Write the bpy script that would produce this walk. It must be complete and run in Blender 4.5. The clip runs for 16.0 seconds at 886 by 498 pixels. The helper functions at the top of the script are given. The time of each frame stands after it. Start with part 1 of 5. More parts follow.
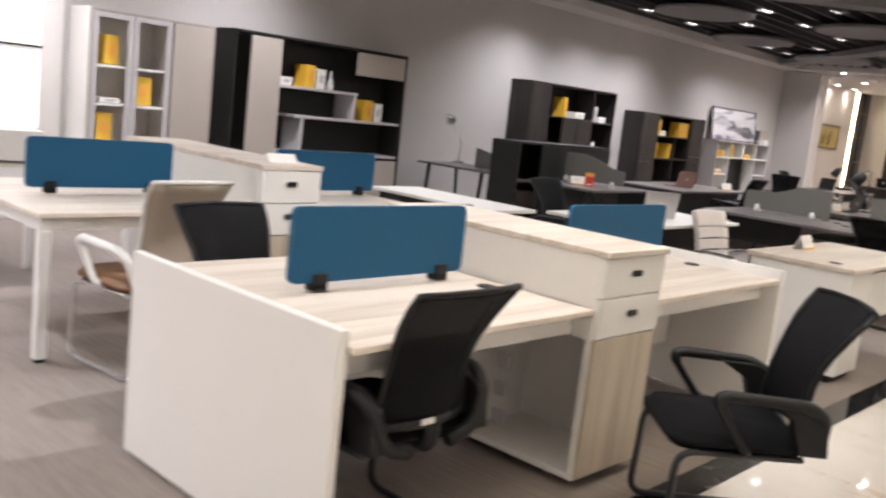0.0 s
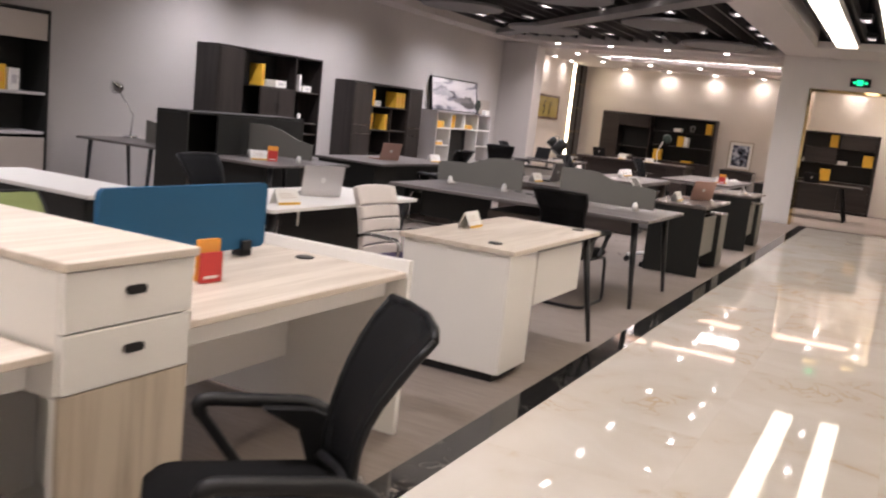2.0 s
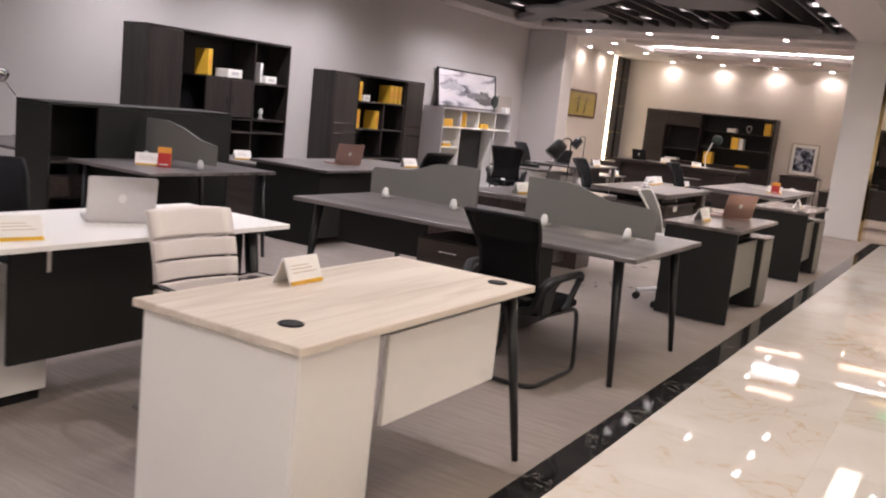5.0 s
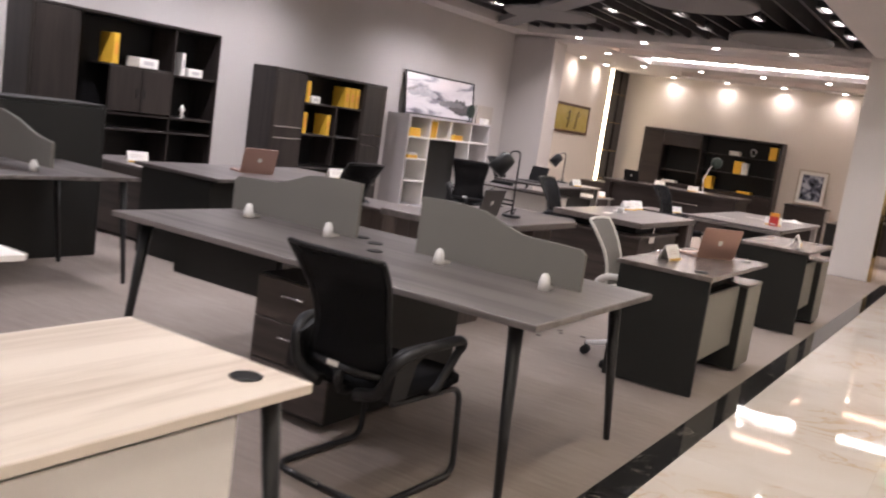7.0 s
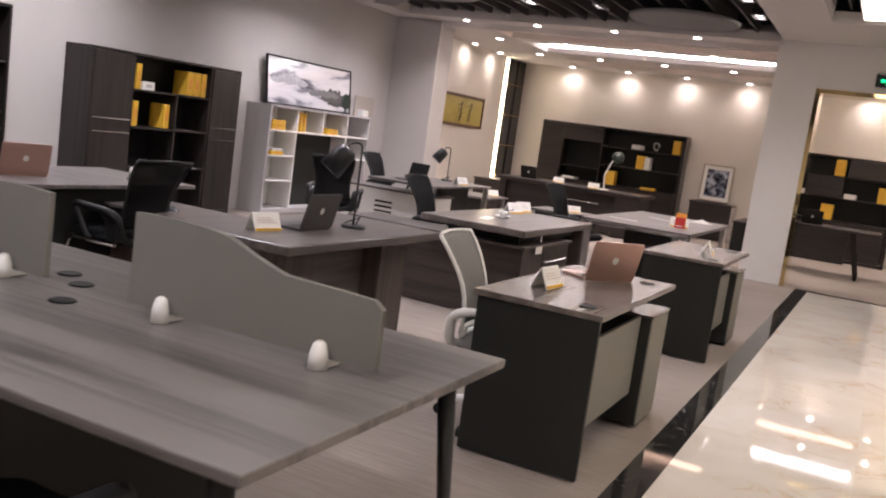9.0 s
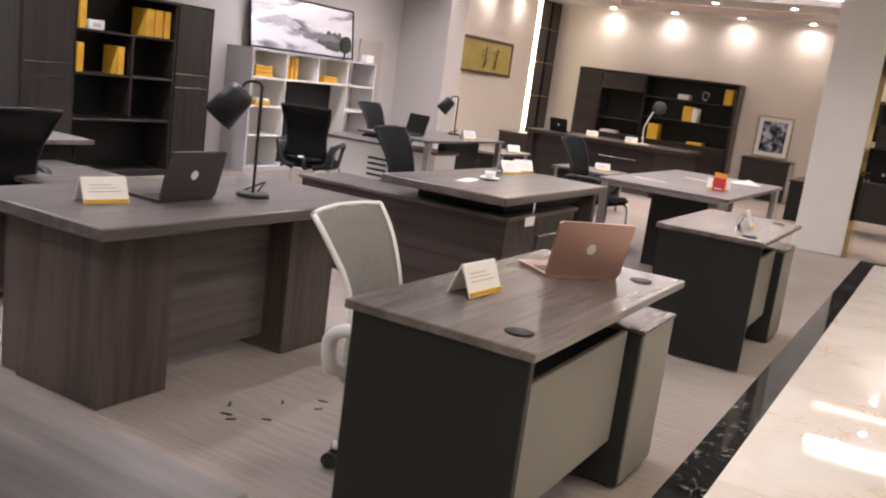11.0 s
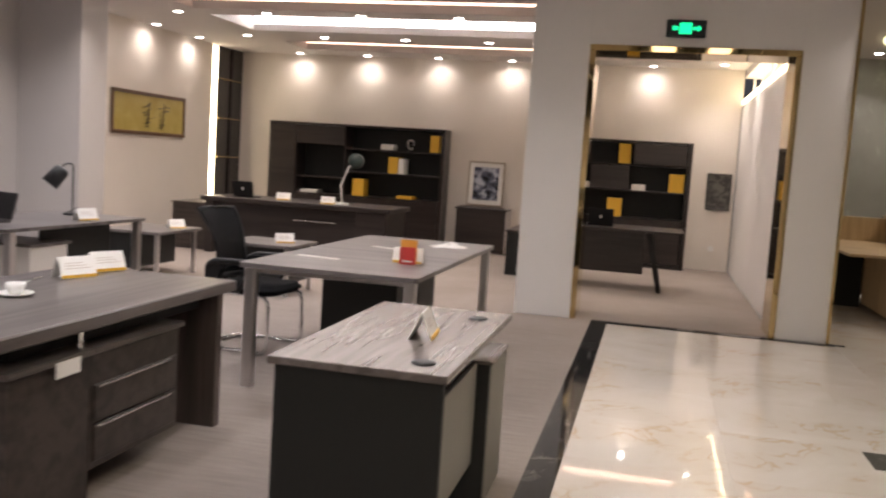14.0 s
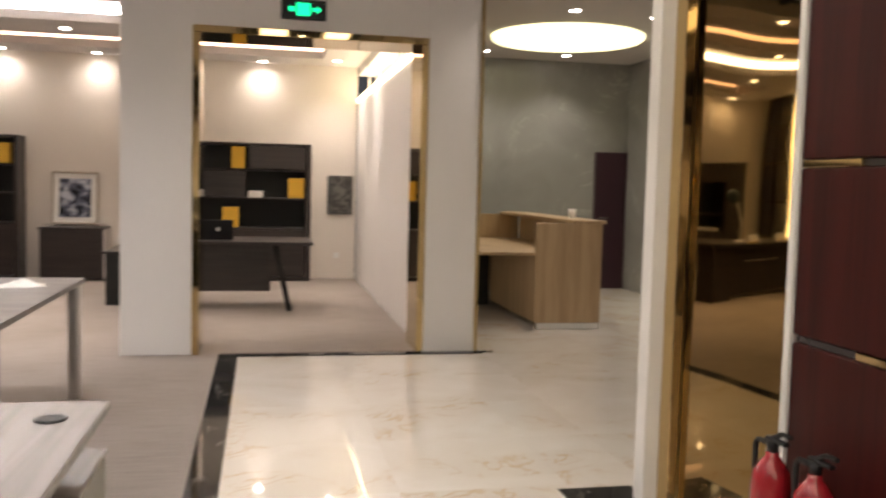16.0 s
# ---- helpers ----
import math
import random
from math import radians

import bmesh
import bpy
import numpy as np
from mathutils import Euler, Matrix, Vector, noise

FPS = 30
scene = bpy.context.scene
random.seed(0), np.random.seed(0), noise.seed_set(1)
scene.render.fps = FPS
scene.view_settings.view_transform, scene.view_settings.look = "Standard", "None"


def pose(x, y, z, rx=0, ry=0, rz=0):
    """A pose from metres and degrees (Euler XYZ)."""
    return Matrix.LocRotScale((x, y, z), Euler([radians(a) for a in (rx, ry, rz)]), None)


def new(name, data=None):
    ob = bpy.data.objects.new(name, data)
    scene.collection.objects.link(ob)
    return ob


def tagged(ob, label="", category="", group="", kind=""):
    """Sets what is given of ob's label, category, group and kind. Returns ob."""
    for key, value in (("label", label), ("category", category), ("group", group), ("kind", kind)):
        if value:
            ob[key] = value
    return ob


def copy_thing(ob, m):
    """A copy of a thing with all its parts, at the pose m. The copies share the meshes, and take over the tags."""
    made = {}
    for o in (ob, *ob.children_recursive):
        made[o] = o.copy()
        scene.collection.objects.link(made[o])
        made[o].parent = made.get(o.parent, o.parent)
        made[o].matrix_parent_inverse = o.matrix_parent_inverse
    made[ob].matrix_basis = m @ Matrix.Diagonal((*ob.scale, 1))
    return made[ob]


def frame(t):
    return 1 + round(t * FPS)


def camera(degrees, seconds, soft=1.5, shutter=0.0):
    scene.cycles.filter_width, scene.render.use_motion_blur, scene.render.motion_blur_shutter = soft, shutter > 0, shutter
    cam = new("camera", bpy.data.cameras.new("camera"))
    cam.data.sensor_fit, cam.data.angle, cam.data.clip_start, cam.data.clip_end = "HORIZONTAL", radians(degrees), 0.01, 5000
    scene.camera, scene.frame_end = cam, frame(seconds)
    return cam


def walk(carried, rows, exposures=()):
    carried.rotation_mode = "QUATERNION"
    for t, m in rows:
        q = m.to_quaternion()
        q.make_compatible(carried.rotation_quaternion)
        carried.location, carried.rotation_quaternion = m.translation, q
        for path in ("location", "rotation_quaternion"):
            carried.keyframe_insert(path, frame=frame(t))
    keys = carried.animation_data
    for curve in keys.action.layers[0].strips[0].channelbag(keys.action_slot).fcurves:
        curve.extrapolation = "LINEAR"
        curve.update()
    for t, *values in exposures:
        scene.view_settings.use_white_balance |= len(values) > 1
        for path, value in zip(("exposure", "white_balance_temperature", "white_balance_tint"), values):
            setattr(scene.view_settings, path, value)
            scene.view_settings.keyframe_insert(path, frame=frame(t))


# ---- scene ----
cam = camera(53.5, 16.0, soft=2.1, shutter=0.5)
METRES, EYE, TILT, LEAN, TURN = 12.4, 1.45, 0.0, 0.0, 42.5
ROWS = [
    (0.0, 0.0, 0.0, 0.0, 1.02, -9.1, -6.38),
    (0.5, 0.0229, 0.015, -0.0009, -3.32, -8.2, -5.93),
    (1.0, 0.0418, 0.0355, -0.0007, -6.36, -8.92, -6.92),
    (1.5, 0.0599, 0.0581, -0.0004, -10.33, -9.61, -8.42),
    (2.0, 0.0764, 0.0833, -0.0002, -14.61, -8.96, -6.06),
    (2.5, 0.0956, 0.1089, -0.0008, -16.1, -8.28, -7.09),
    (3.0, 0.1144, 0.1303, -0.001, -14.03, -8.31, -8.58),
    (3.5, 0.1341, 0.159, -0.0002, -12.39, -8.13, -7.28),
    (6.0, 0.238, 0.2927, 0.0004, -8.63, -10.25, -7.13),
    (6.5, 0.2581, 0.3209, -0.0003, -8.2, -9.13, -9.48),
    (7.0, 0.2762, 0.3498, -0.0006, -9.58, -8.44, -8.09),
    (7.5, 0.293, 0.3807, -0.0009, -12.93, -7.85, -6.95),
    (8.0, 0.3095, 0.4114, -0.0013, -15.95, -7.49, -7.43),
    (10.5, 0.3972, 0.5416, -0.0028, -13.28, -9.29, -8.57),
    (11.0, 0.4184, 0.5662, -0.0035, -11.78, -11.17, -7.45),
    (11.5, 0.4403, 0.588, -0.0038, -10.93, -11.57, -7.42),
    (12.0, 0.4626, 0.6095, -0.0033, -12.25, -10.61, -7.27),
    (12.5, 0.4827, 0.6387, -0.003, -15.56, -9.08, -5.62),
    (13.0, 0.5012, 0.6638, -0.0027, -18.36, -7.75, -6.62),
    (13.5, 0.5183, 0.6922, -0.0032, -23.68, -6.53, -4.61),
    (14.0, 0.532, 0.7177, -0.0034, -28.97, -5.65, -3.66),
    (14.5, 0.5469, 0.7417, -0.0034, -34.1, -5.07, -4.44),
    (15.0, 0.5626, 0.767, -0.0039, -41.73, -5.39, -2.03),
    (15.5, 0.5761, 0.7848, -0.0054, -47.38, -5.22, -1.35),
    (16.0, 0.5911, 0.7997, -0.0053, -54.11, -4.07, -1.45),
]
walk(cam, [(t, pose(0, 0, EYE, TILT, LEAN, TURN) @ pose(METRES * x, METRES * y, METRES * z, 90 + pitch, roll, yaw)) for t, x, y, z, yaw, pitch, roll in ROWS],
     [(0.0, 0.44, 6150, 11), (1.0, 0.50, 6200, 14), (2.5, 0.28, 6300, 17), (4.0, 0.28, 6280, 18), (6.0, 0.46, 6250, 18), (7.0, 0.42, 6250, 17), (8.0, 0.26, 6250, 17), (11.0, 0.55, 6250, 16), (12.0, 0.54, 6300, 16), (13.5, 0.32, 6350, 14), (14.5, 0.13, 6400, 13), (15.0, 0.19, 6450, 12), (16.0, 0.46, 6500, 11)])

# ---- world and light ----
world = bpy.data.worlds.new("world")
scene.world = world
world.use_nodes = True
world.node_tree.nodes["Background"].inputs[0].default_value = (0.9, 0.92, 1.0, 1)
world.node_tree.nodes["Background"].inputs[1].default_value = 0.05
scene.view_settings.exposure = 0.0

WEST, NORTH, EAST, SOUTH = -8.45, 25.15, 0.5, -4.0
CEIL, CEIL2 = 3.15, 3.07
WARM, NEUTRAL = (1.0, 0.89, 0.785), (1.0, 0.955, 0.95)


def spot(x, y, z, watts, colour, angle=95, blend=0.8, size=0.04):
    d = bpy.data.lights.new("downlight", "SPOT")
    d.energy, d.color, d.spot_size, d.spot_blend, d.shadow_soft_size = watts, colour, radians(angle), blend, size
    ob = new("downlight_lamp", d)
    ob.location = (x, y, z)
    return ob


# ---- materials ----
def nodes(name):
    m = bpy.data.materials.new(name)
    m.use_nodes = True
    nt = m.node_tree
    return m, nt, nt.nodes["Principled BSDF"]


def add(nt, kind, **values):
    n = nt.nodes.new(kind)
    for k, v in values.items():
        n.inputs[k].default_value = v
    return n


def coords(nt, scale=(1, 1, 1), turn=0.0, kind="Object"):
    c = nt.nodes.new("ShaderNodeTexCoord")
    mp = nt.nodes.new("ShaderNodeMapping")
    mp.inputs["Scale"].default_value = scale
    mp.inputs["Rotation"].default_value = (0, 0, turn)
    nt.links.new(c.outputs[kind], mp.inputs["Vector"])
    return mp.outputs["Vector"]


def ramp(nt, source, stops):
    r = nt.nodes.new("ShaderNodeValToRGB")
    while len(r.color_ramp.elements) < len(stops):
        r.color_ramp.elements.new(0.5)
    for e, (p, c) in zip(r.color_ramp.elements, stops):
        e.position, e.color = p, (*c, 1)
    nt.links.new(source, r.inputs[0])
    return r.outputs[0]


def shade(c, k):
    return tuple(min(1, v * k) for v in c)


def bump(nt, b, source, strength, distance=0.002):
    n = add(nt, "ShaderNodeBump", Strength=strength, Distance=distance)
    nt.links.new(source, n.inputs["Height"])
    nt.links.new(n.outputs[0], b.inputs["Normal"])


def plain(name, colour, rough=0.5, metal=0.0, vary=0.10, grain=60.0, relief=0.15, coat=0.0):
    """A surface with large soft stains and a fine grain."""
    m, nt, b = nodes(name)
    v = coords(nt)
    big = add(nt, "ShaderNodeTexNoise", Scale=1.7, Detail=4)
    fine = add(nt, "ShaderNodeTexNoise", Scale=grain, Detail=3)
    for n in (big, fine):
        nt.links.new(v, n.inputs["Vector"])
    mx = nt.nodes.new("ShaderNodeMath")
    mx.operation = "MULTIPLY_ADD"
    mx.inputs[1].default_value = 0.35
    nt.links.new(fine.outputs[0], mx.inputs[0])
    half = nt.nodes.new("ShaderNodeMath")
    half.operation = "MULTIPLY"
    half.inputs[1].default_value = 0.65
    nt.links.new(big.outputs[0], half.inputs[0])
    nt.links.new(half.outputs[0], mx.inputs[2])
    nt.links.new(ramp(nt, mx.outputs[0], [(0.3, shade(colour, 1 - vary)), (0.7, shade(colour, 1 + vary))]), b.inputs["Base Color"])
    b.inputs["Metallic"].default_value = metal
    r = nt.nodes.new("ShaderNodeMapRange")
    r.inputs["To Min"].default_value, r.inputs["To Max"].default_value = max(0.02, rough * 0.8), min(1, rough * 1.2)
    nt.links.new(big.outputs[0], r.inputs["Value"])
    nt.links.new(r.outputs[0], b.inputs["Roughness"])
    b.inputs["Coat Weight"].default_value = coat
    if relief:
        bump(nt, b, fine.outputs[0], relief)
    return m


def wood(name, dark, light, axis="y", rough=0.4, grain=1.0):
    """Printed woodgrain boards with long streaks along one axis."""
    m, nt, b = nodes(name)
    s = {"x": (1.2, 22, 22), "y": (22, 1.2, 22), "z": (22, 22, 1.2)}[axis]
    v = coords(nt, shade3(s, grain))
    streak = add(nt, "ShaderNodeTexNoise", Scale=1.0, Detail=6, Roughness=0.65, Distortion=0.6)
    nt.links.new(v, streak.inputs["Vector"])
    wide = add(nt, "ShaderNodeTexNoise", Scale=0.22, Detail=3, Distortion=1.5)
    nt.links.new(v, wide.inputs["Vector"])
    mix = nt.nodes.new("ShaderNodeMath")
    mix.operation = "ADD"
    nt.links.new(streak.outputs[0], mix.inputs[0])
    nt.links.new(wide.outputs[0], mix.inputs[1])
    mean = nt.nodes.new("ShaderNodeMath")
    mean.operation = "MULTIPLY"
    mean.inputs[1].default_value = 0.5
    nt.links.new(mix.outputs[0], mean.inputs[0])
    mid = tuple((a + c) / 2 for a, c in zip(dark, light))
    nt.links.new(ramp(nt, mean.outputs[0], [(0.36, dark), (0.47, mid), (0.56, light)]), b.inputs["Base Color"])
    b.inputs["Roughness"].default_value = rough
    bump(nt, b, streak.outputs[0], 0.012, 0.001)
    return m


def shade3(s, k):
    return tuple(v * k for v in s)


def glow(name, colour, strength):
    m, nt, b = nodes(name)
    b.inputs["Base Color"].default_value = (*colour, 1)
    b.inputs["Emission Color"].default_value = (*colour, 1)
    b.inputs["Emission Strength"].default_value = strength
    return m


def marble(name, base, vein, fleck, rough, scale=1.0):
    m, nt, b = nodes(name)
    v = coords(nt, (scale, scale, scale))
    info = nt.nodes.new("ShaderNodeObjectInfo")
    off = nt.nodes.new("ShaderNodeVectorMath")
    off.operation = "MULTIPLY_ADD"
    off.inputs[1].default_value = (37, 53, 11)
    nt.links.new(info.outputs["Random"], off.inputs[0])
    nt.links.new(v, off.inputs[2])
    cloud = add(nt, "ShaderNodeTexNoise", Scale=1.6, Detail=6, Distortion=0.8)
    thin = add(nt, "ShaderNodeTexNoise", Scale=2.3, Detail=5, Distortion=2.2)
    for n in (cloud, thin):
        nt.links.new(off.outputs[0], n.inputs["Vector"])
    c1 = ramp(nt, cloud.outputs[0], [(0.3, fleck), (0.6, base)])
    k = ramp(nt, thin.outputs[0], [(0.47, (0, 0, 0)), (0.505, (0.7, 0.7, 0.7)), (0.54, (0, 0, 0))])
    k2 = ramp(nt, cloud.outputs[0], [(0.52, (0, 0, 0)), (0.62, (1, 1, 1))])
    mu = nt.nodes.new("ShaderNodeMath")
    mu.operation = "MULTIPLY"
    nt.links.new(k, mu.inputs[0])
    nt.links.new(k2, mu.inputs[1])
    mx = nt.nodes.new("ShaderNodeMixRGB")
    mx.inputs[2].default_value = (*vein, 1)
    nt.links.new(mu.outputs[0], mx.inputs[0])
    nt.links.new(c1, mx.inputs[1])
    nt.links.new(mx.outputs[0], b.inputs["Base Color"])
    b.inputs["Roughness"].default_value = rough
    return m


def carpet_material():
    m, nt, b = nodes("carpet")
    v = coords(nt, (1, 1, 1))
    lines = add(nt, "ShaderNodeTexNoise", Scale=1.0, Detail=4, Roughness=0.7)
    nt.links.new(coords(nt, (3, 55, 1)), lines.inputs["Vector"])
    cloud = add(nt, "ShaderNodeTexNoise", Scale=0.9, Detail=5)
    nt.links.new(v, cloud.inputs["Vector"])
    pile = add(nt, "ShaderNodeTexNoise", Scale=320, Detail=2)
    nt.links.new(v, pile.inputs["Vector"])
    s = nt.nodes.new("ShaderNodeMath")
    s.operation = "MULTIPLY_ADD"
    s.inputs[1].default_value = 0.6
    nt.links.new(lines.outputs[0], s.inputs[0])
    h = nt.nodes.new("ShaderNodeMath")
    h.operation = "MULTIPLY"
    h.inputs[1].default_value = 0.4
    nt.links.new(cloud.outputs[0], h.inputs[0])
    nt.links.new(h.outputs[0], s.inputs[2])
    nt.links.new(ramp(nt, s.outputs[0], [(0.34, (0.19, 0.157, 0.138)), (0.50, (0.248, 0.207, 0.184)), (0.66, (0.308, 0.260, 0.233))]), b.inputs["Base Color"])
    b.inputs["Roughness"].default_value = 0.95
    bump(nt, b, pile.outputs[0], 0.5, 0.003)
    return m


def mesh_fabric(name, colour, open_part):
    m, nt, b = nodes(name)
    v = coords(nt, (1, 1, 1))
    w = add(nt, "ShaderNodeTexVoronoi", Scale=260)
    nt.links.new(v, w.inputs["Vector"])
    nt.links.new(ramp(nt, w.outputs[0], [(0.2, shade(colour, 1.3)), (0.6, shade(colour, 0.7))]), b.inputs["Base Color"])
    b.inputs["Roughness"].default_value = 0.8
    b.inputs["Specular IOR Level"].default_value = 0.2
    t = nt.nodes.new("ShaderNodeBsdfTransparent")
    mx = nt.nodes.new("ShaderNodeMixShader")
    mx.inputs[0].default_value = open_part
    nt.links.new(b.outputs[0], mx.inputs[1])
    nt.links.new(t.outputs[0], mx.inputs[2])
    nt.links.new(mx.outputs[0], nt.nodes["Material Output"].inputs[0])
    return m


def glass_material():
    m, nt, b = nodes("clear_glass")
    b.inputs["Base Color"].default_value = (0.95, 0.97, 0.97, 1)
    b.inputs["Roughness"].default_value = 0.03
    b.inputs["Transmission Weight"].default_value = 1.0
    b.inputs["IOR"].default_value = 1.2
    return m


def picture(name, stops, scale, distortion=1.0, rough=0.25, stretch=(1, 1, 1)):
    m, nt, b = nodes(name)
    n = add(nt, "ShaderNodeTexNoise", Scale=scale, Detail=7, Distortion=distortion)
    nt.links.new(coords(nt, stretch), n.inputs["Vector"])
    nt.links.new(ramp(nt, n.outputs[0], stops), b.inputs["Base Color"])
    b.inputs["Roughness"].default_value = rough
    b.inputs["Coat Weight"].default_value = 0.6
    b.inputs["Coat Roughness"].default_value = 0.03
    return m


M_WALL = plain("grey_wall_paint", (0.50, 0.475, 0.465), 0.8, vary=0.04, grain=140)
M_WARMWALL = plain("cream_wallpaper", (0.70, 0.64, 0.58), 0.75, vary=0.04, grain=140)
M_WHITEWALL = plain("white_wall_paint", (0.74, 0.71, 0.69), 0.7, vary=0.03, grain=120)
M_CEIL = plain("ceiling_paint", (0.62, 0.585, 0.57), 0.85, vary=0.03)
M_VOID = plain("black_ceiling_paint", (0.012, 0.011, 0.014), 0.7)
M_DISC = plain("grey_panel", (0.205, 0.197, 0.20), 0.8, vary=0.03)
M_CARPET = carpet_material()
M_MARBLE = marble("cream_marble", (0.67, 0.61, 0.54), (0.56, 0.40, 0.23), (0.74, 0.695, 0.645), 0.035)
M_BLACKMARBLE = marble("black_marble", (0.012, 0.012, 0.013), (0.35, 0.32, 0.28), (0.03, 0.028, 0.028), 0.06, 3.5)
M_STONE = marble("grey_stone", (0.32, 0.315, 0.30), (0.45, 0.44, 0.42), (0.26, 0.255, 0.245), 0.25, 0.8)
M_GOLD = plain("gold_mirror_steel", (0.62, 0.47, 0.23), 0.04, 1.0, vary=0.05, relief=0)
M_GOLDWAVE = plain("gold_mirror_panel", (0.27, 0.18, 0.07), 0.03, 1.0, vary=0.05, relief=0)
M_RED = wood("mahogany_panel", (0.024, 0.003, 0.0025), (0.050, 0.007, 0.0055), "z", 0.45)
M_BLACKPANEL = plain("black_gloss_panel", (0.03, 0.025, 0.025), 0.12)
M_LED = glow("led_white", (1.0, 0.95, 0.90), 22.0)
M_LEDLINE = glow("led_linear", (1.0, 0.90, 0.72), 4.2)
M_LEDWARM = glow("led_warm", (1.0, 0.84, 0.56), 12.0)
M_LIP = glow("led_lip", (1.0, 0.82, 0.52), 5.0)
M_LEDPEACH = glow("led_peach", (1.0, 0.66, 0.48), 4.0)
M_LENS = glow("downlight_lens", (1.0, 0.92, 0.84), 18.0)
M_DISCLIGHT = glow("disc_light", (1.0, 0.92, 0.55), 1.4)
M_GREEN = glow("exit_green", (0.0, 0.75, 0.28), 1.5)
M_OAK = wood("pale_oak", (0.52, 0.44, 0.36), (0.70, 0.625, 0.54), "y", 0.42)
# upright grain, darker and warmer than the pale oak tops
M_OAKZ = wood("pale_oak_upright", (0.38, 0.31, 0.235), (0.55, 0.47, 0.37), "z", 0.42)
M_OAKX = wood("oak_reception", (0.36, 0.245, 0.135), (0.50, 0.36, 0.215), "z", 0.4)
M_GREYTOP = wood("grey_ash_top", (0.053, 0.046, 0.045), (0.160, 0.144, 0.139), "x", 0.33)
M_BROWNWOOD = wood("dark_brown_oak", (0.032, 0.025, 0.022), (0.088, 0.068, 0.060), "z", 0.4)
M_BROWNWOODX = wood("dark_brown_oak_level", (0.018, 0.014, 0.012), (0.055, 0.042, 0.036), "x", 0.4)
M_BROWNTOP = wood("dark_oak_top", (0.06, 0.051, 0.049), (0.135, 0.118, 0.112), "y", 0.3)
M_DARKOAK = wood("dark_case_oak", (0.0075, 0.006, 0.0055), (0.025, 0.0195, 0.0178), "z", 0.4)
M_ESPRESSO = wood("espresso_wood", (0.012, 0.0085, 0.0075), (0.028, 0.020, 0.018), "x", 0.35)
M_WHITE = plain("white_laminate", (0.80, 0.78, 0.75), 0.38, vary=0.025, grain=90, relief=0.03)
M_BEIGE = plain("beige_laminate", (0.43, 0.385, 0.345), 0.5, vary=0.04, relief=0.05)
M_LIGHTGREY = plain("light_grey_laminate", (0.52, 0.50, 0.51), 0.45, vary=0.03, relief=0.03)
M_CHAR = plain("charcoal_laminate", (0.0165, 0.017, 0.016), 0.5, vary=0.08, relief=0.05)
M_OLIVEGREY = plain("grey_green_laminate", (0.235, 0.225, 0.195), 0.55, vary=0.04, relief=0.05)
M_SCREEN = plain("grey_screen_fabric", (0.15, 0.145, 0.13), 0.9, grain=500, relief=0.3)
M_BLUE = plain("blue_fabric", (0.009, 0.085, 0.185), 0.9, vary=0.12, grain=600, relief=0.35)
M_BLACK = plain("black_plastic", (0.009, 0.009, 0.010), 0.45, vary=0.15)
M_BLACKMETAL = plain("black_painted_steel", (0.014, 0.015, 0.017), 0.35, vary=0.1)
M_FABRIC = plain("black_fabric", (0.007, 0.007, 0.008), 0.9, grain=400, relief=0.4)
M_MESH = mesh_fabric("black_mesh", (0.004, 0.004, 0.005), 0.10)
M_GREYMESH = mesh_fabric("grey_mesh", (0.23, 0.22, 0.21), 0.05)
M_WHITEPL = plain("white_plastic", (0.75, 0.74, 0.72), 0.35, vary=0.03, relief=0.02)
M_CREAMLEATHER = plain("cream_leather", (0.72, 0.66, 0.62), 0.5, grain=220)
M_PURPLE = plain("purple_fabric", (0.035, 0.022, 0.075), 0.9, grain=400)
M_BROWNLEATHER = plain("tan_leather", (0.23, 0.12, 0.06), 0.5, grain=200)
M_GREENFAB = plain("green_fabric", (0.23, 0.27, 0.10), 0.9, grain=400)
M_CHROME = plain("chrome", (0.75, 0.75, 0.75), 0.12, 1.0, vary=0.04, relief=0)
M_SILVER = plain("brushed_aluminium", (0.62, 0.60, 0.59), 0.35, 1.0, vary=0.05, relief=0.03)
M_ROSE = plain("rose_gold_aluminium", (0.45, 0.285, 0.24), 0.38, 0.7, vary=0.04, relief=0)
M_GREYLAP = plain("dark_aluminium", (0.085, 0.078, 0.078), 0.38, 0.6, vary=0.04, relief=0)
M_YELLOW = plain("yellow_card", (0.72, 0.42, 0.035), 0.6, vary=0.1)
M_PAPER = plain("white_card", (0.80, 0.78, 0.75), 0.6, vary=0.03, relief=0.03)
M_TEXT = plain("pale_print", (0.55, 0.47, 0.42), 0.7)
M_REDCARD = plain("red_card", (0.52, 0.035, 0.03), 0.55)
M_ORANGE = plain("orange_card", (0.75, 0.33, 0.05), 0.55)
M_EXT = plain("red_enamel", (0.30, 0.012, 0.018), 0.25, vary=0.08, relief=0.02, coat=0.5)
M_RUBBER = plain("rubber", (0.012, 0.012, 0.012), 0.8)
M_GLASS = glass_material()
M_ARTGOLD = picture("gold_paper", [(0.3, (0.42, 0.32, 0.085)), (0.7, (0.52, 0.41, 0.13))], 3)
M_INK = plain("black_ink", (0.02, 0.018, 0.012), 0.7)
M_ARTSEA = picture("ink_landscape", [(0.30, (0.03, 0.032, 0.04)), (0.39, (0.24, 0.24, 0.28)), (0.47, (0.58, 0.56, 0.60)), (0.7, (0.70, 0.68, 0.69))], 1.5, 0.5, 0.2, (0.8, 3.0, 1.0))
M_ARTFLOWER = picture("flower_print", [(0.38, (0.012, 0.014, 0.02)), (0.5, (0.13, 0.14, 0.19)), (0.62, (0.5, 0.52, 0.6))], 8, 0.4)
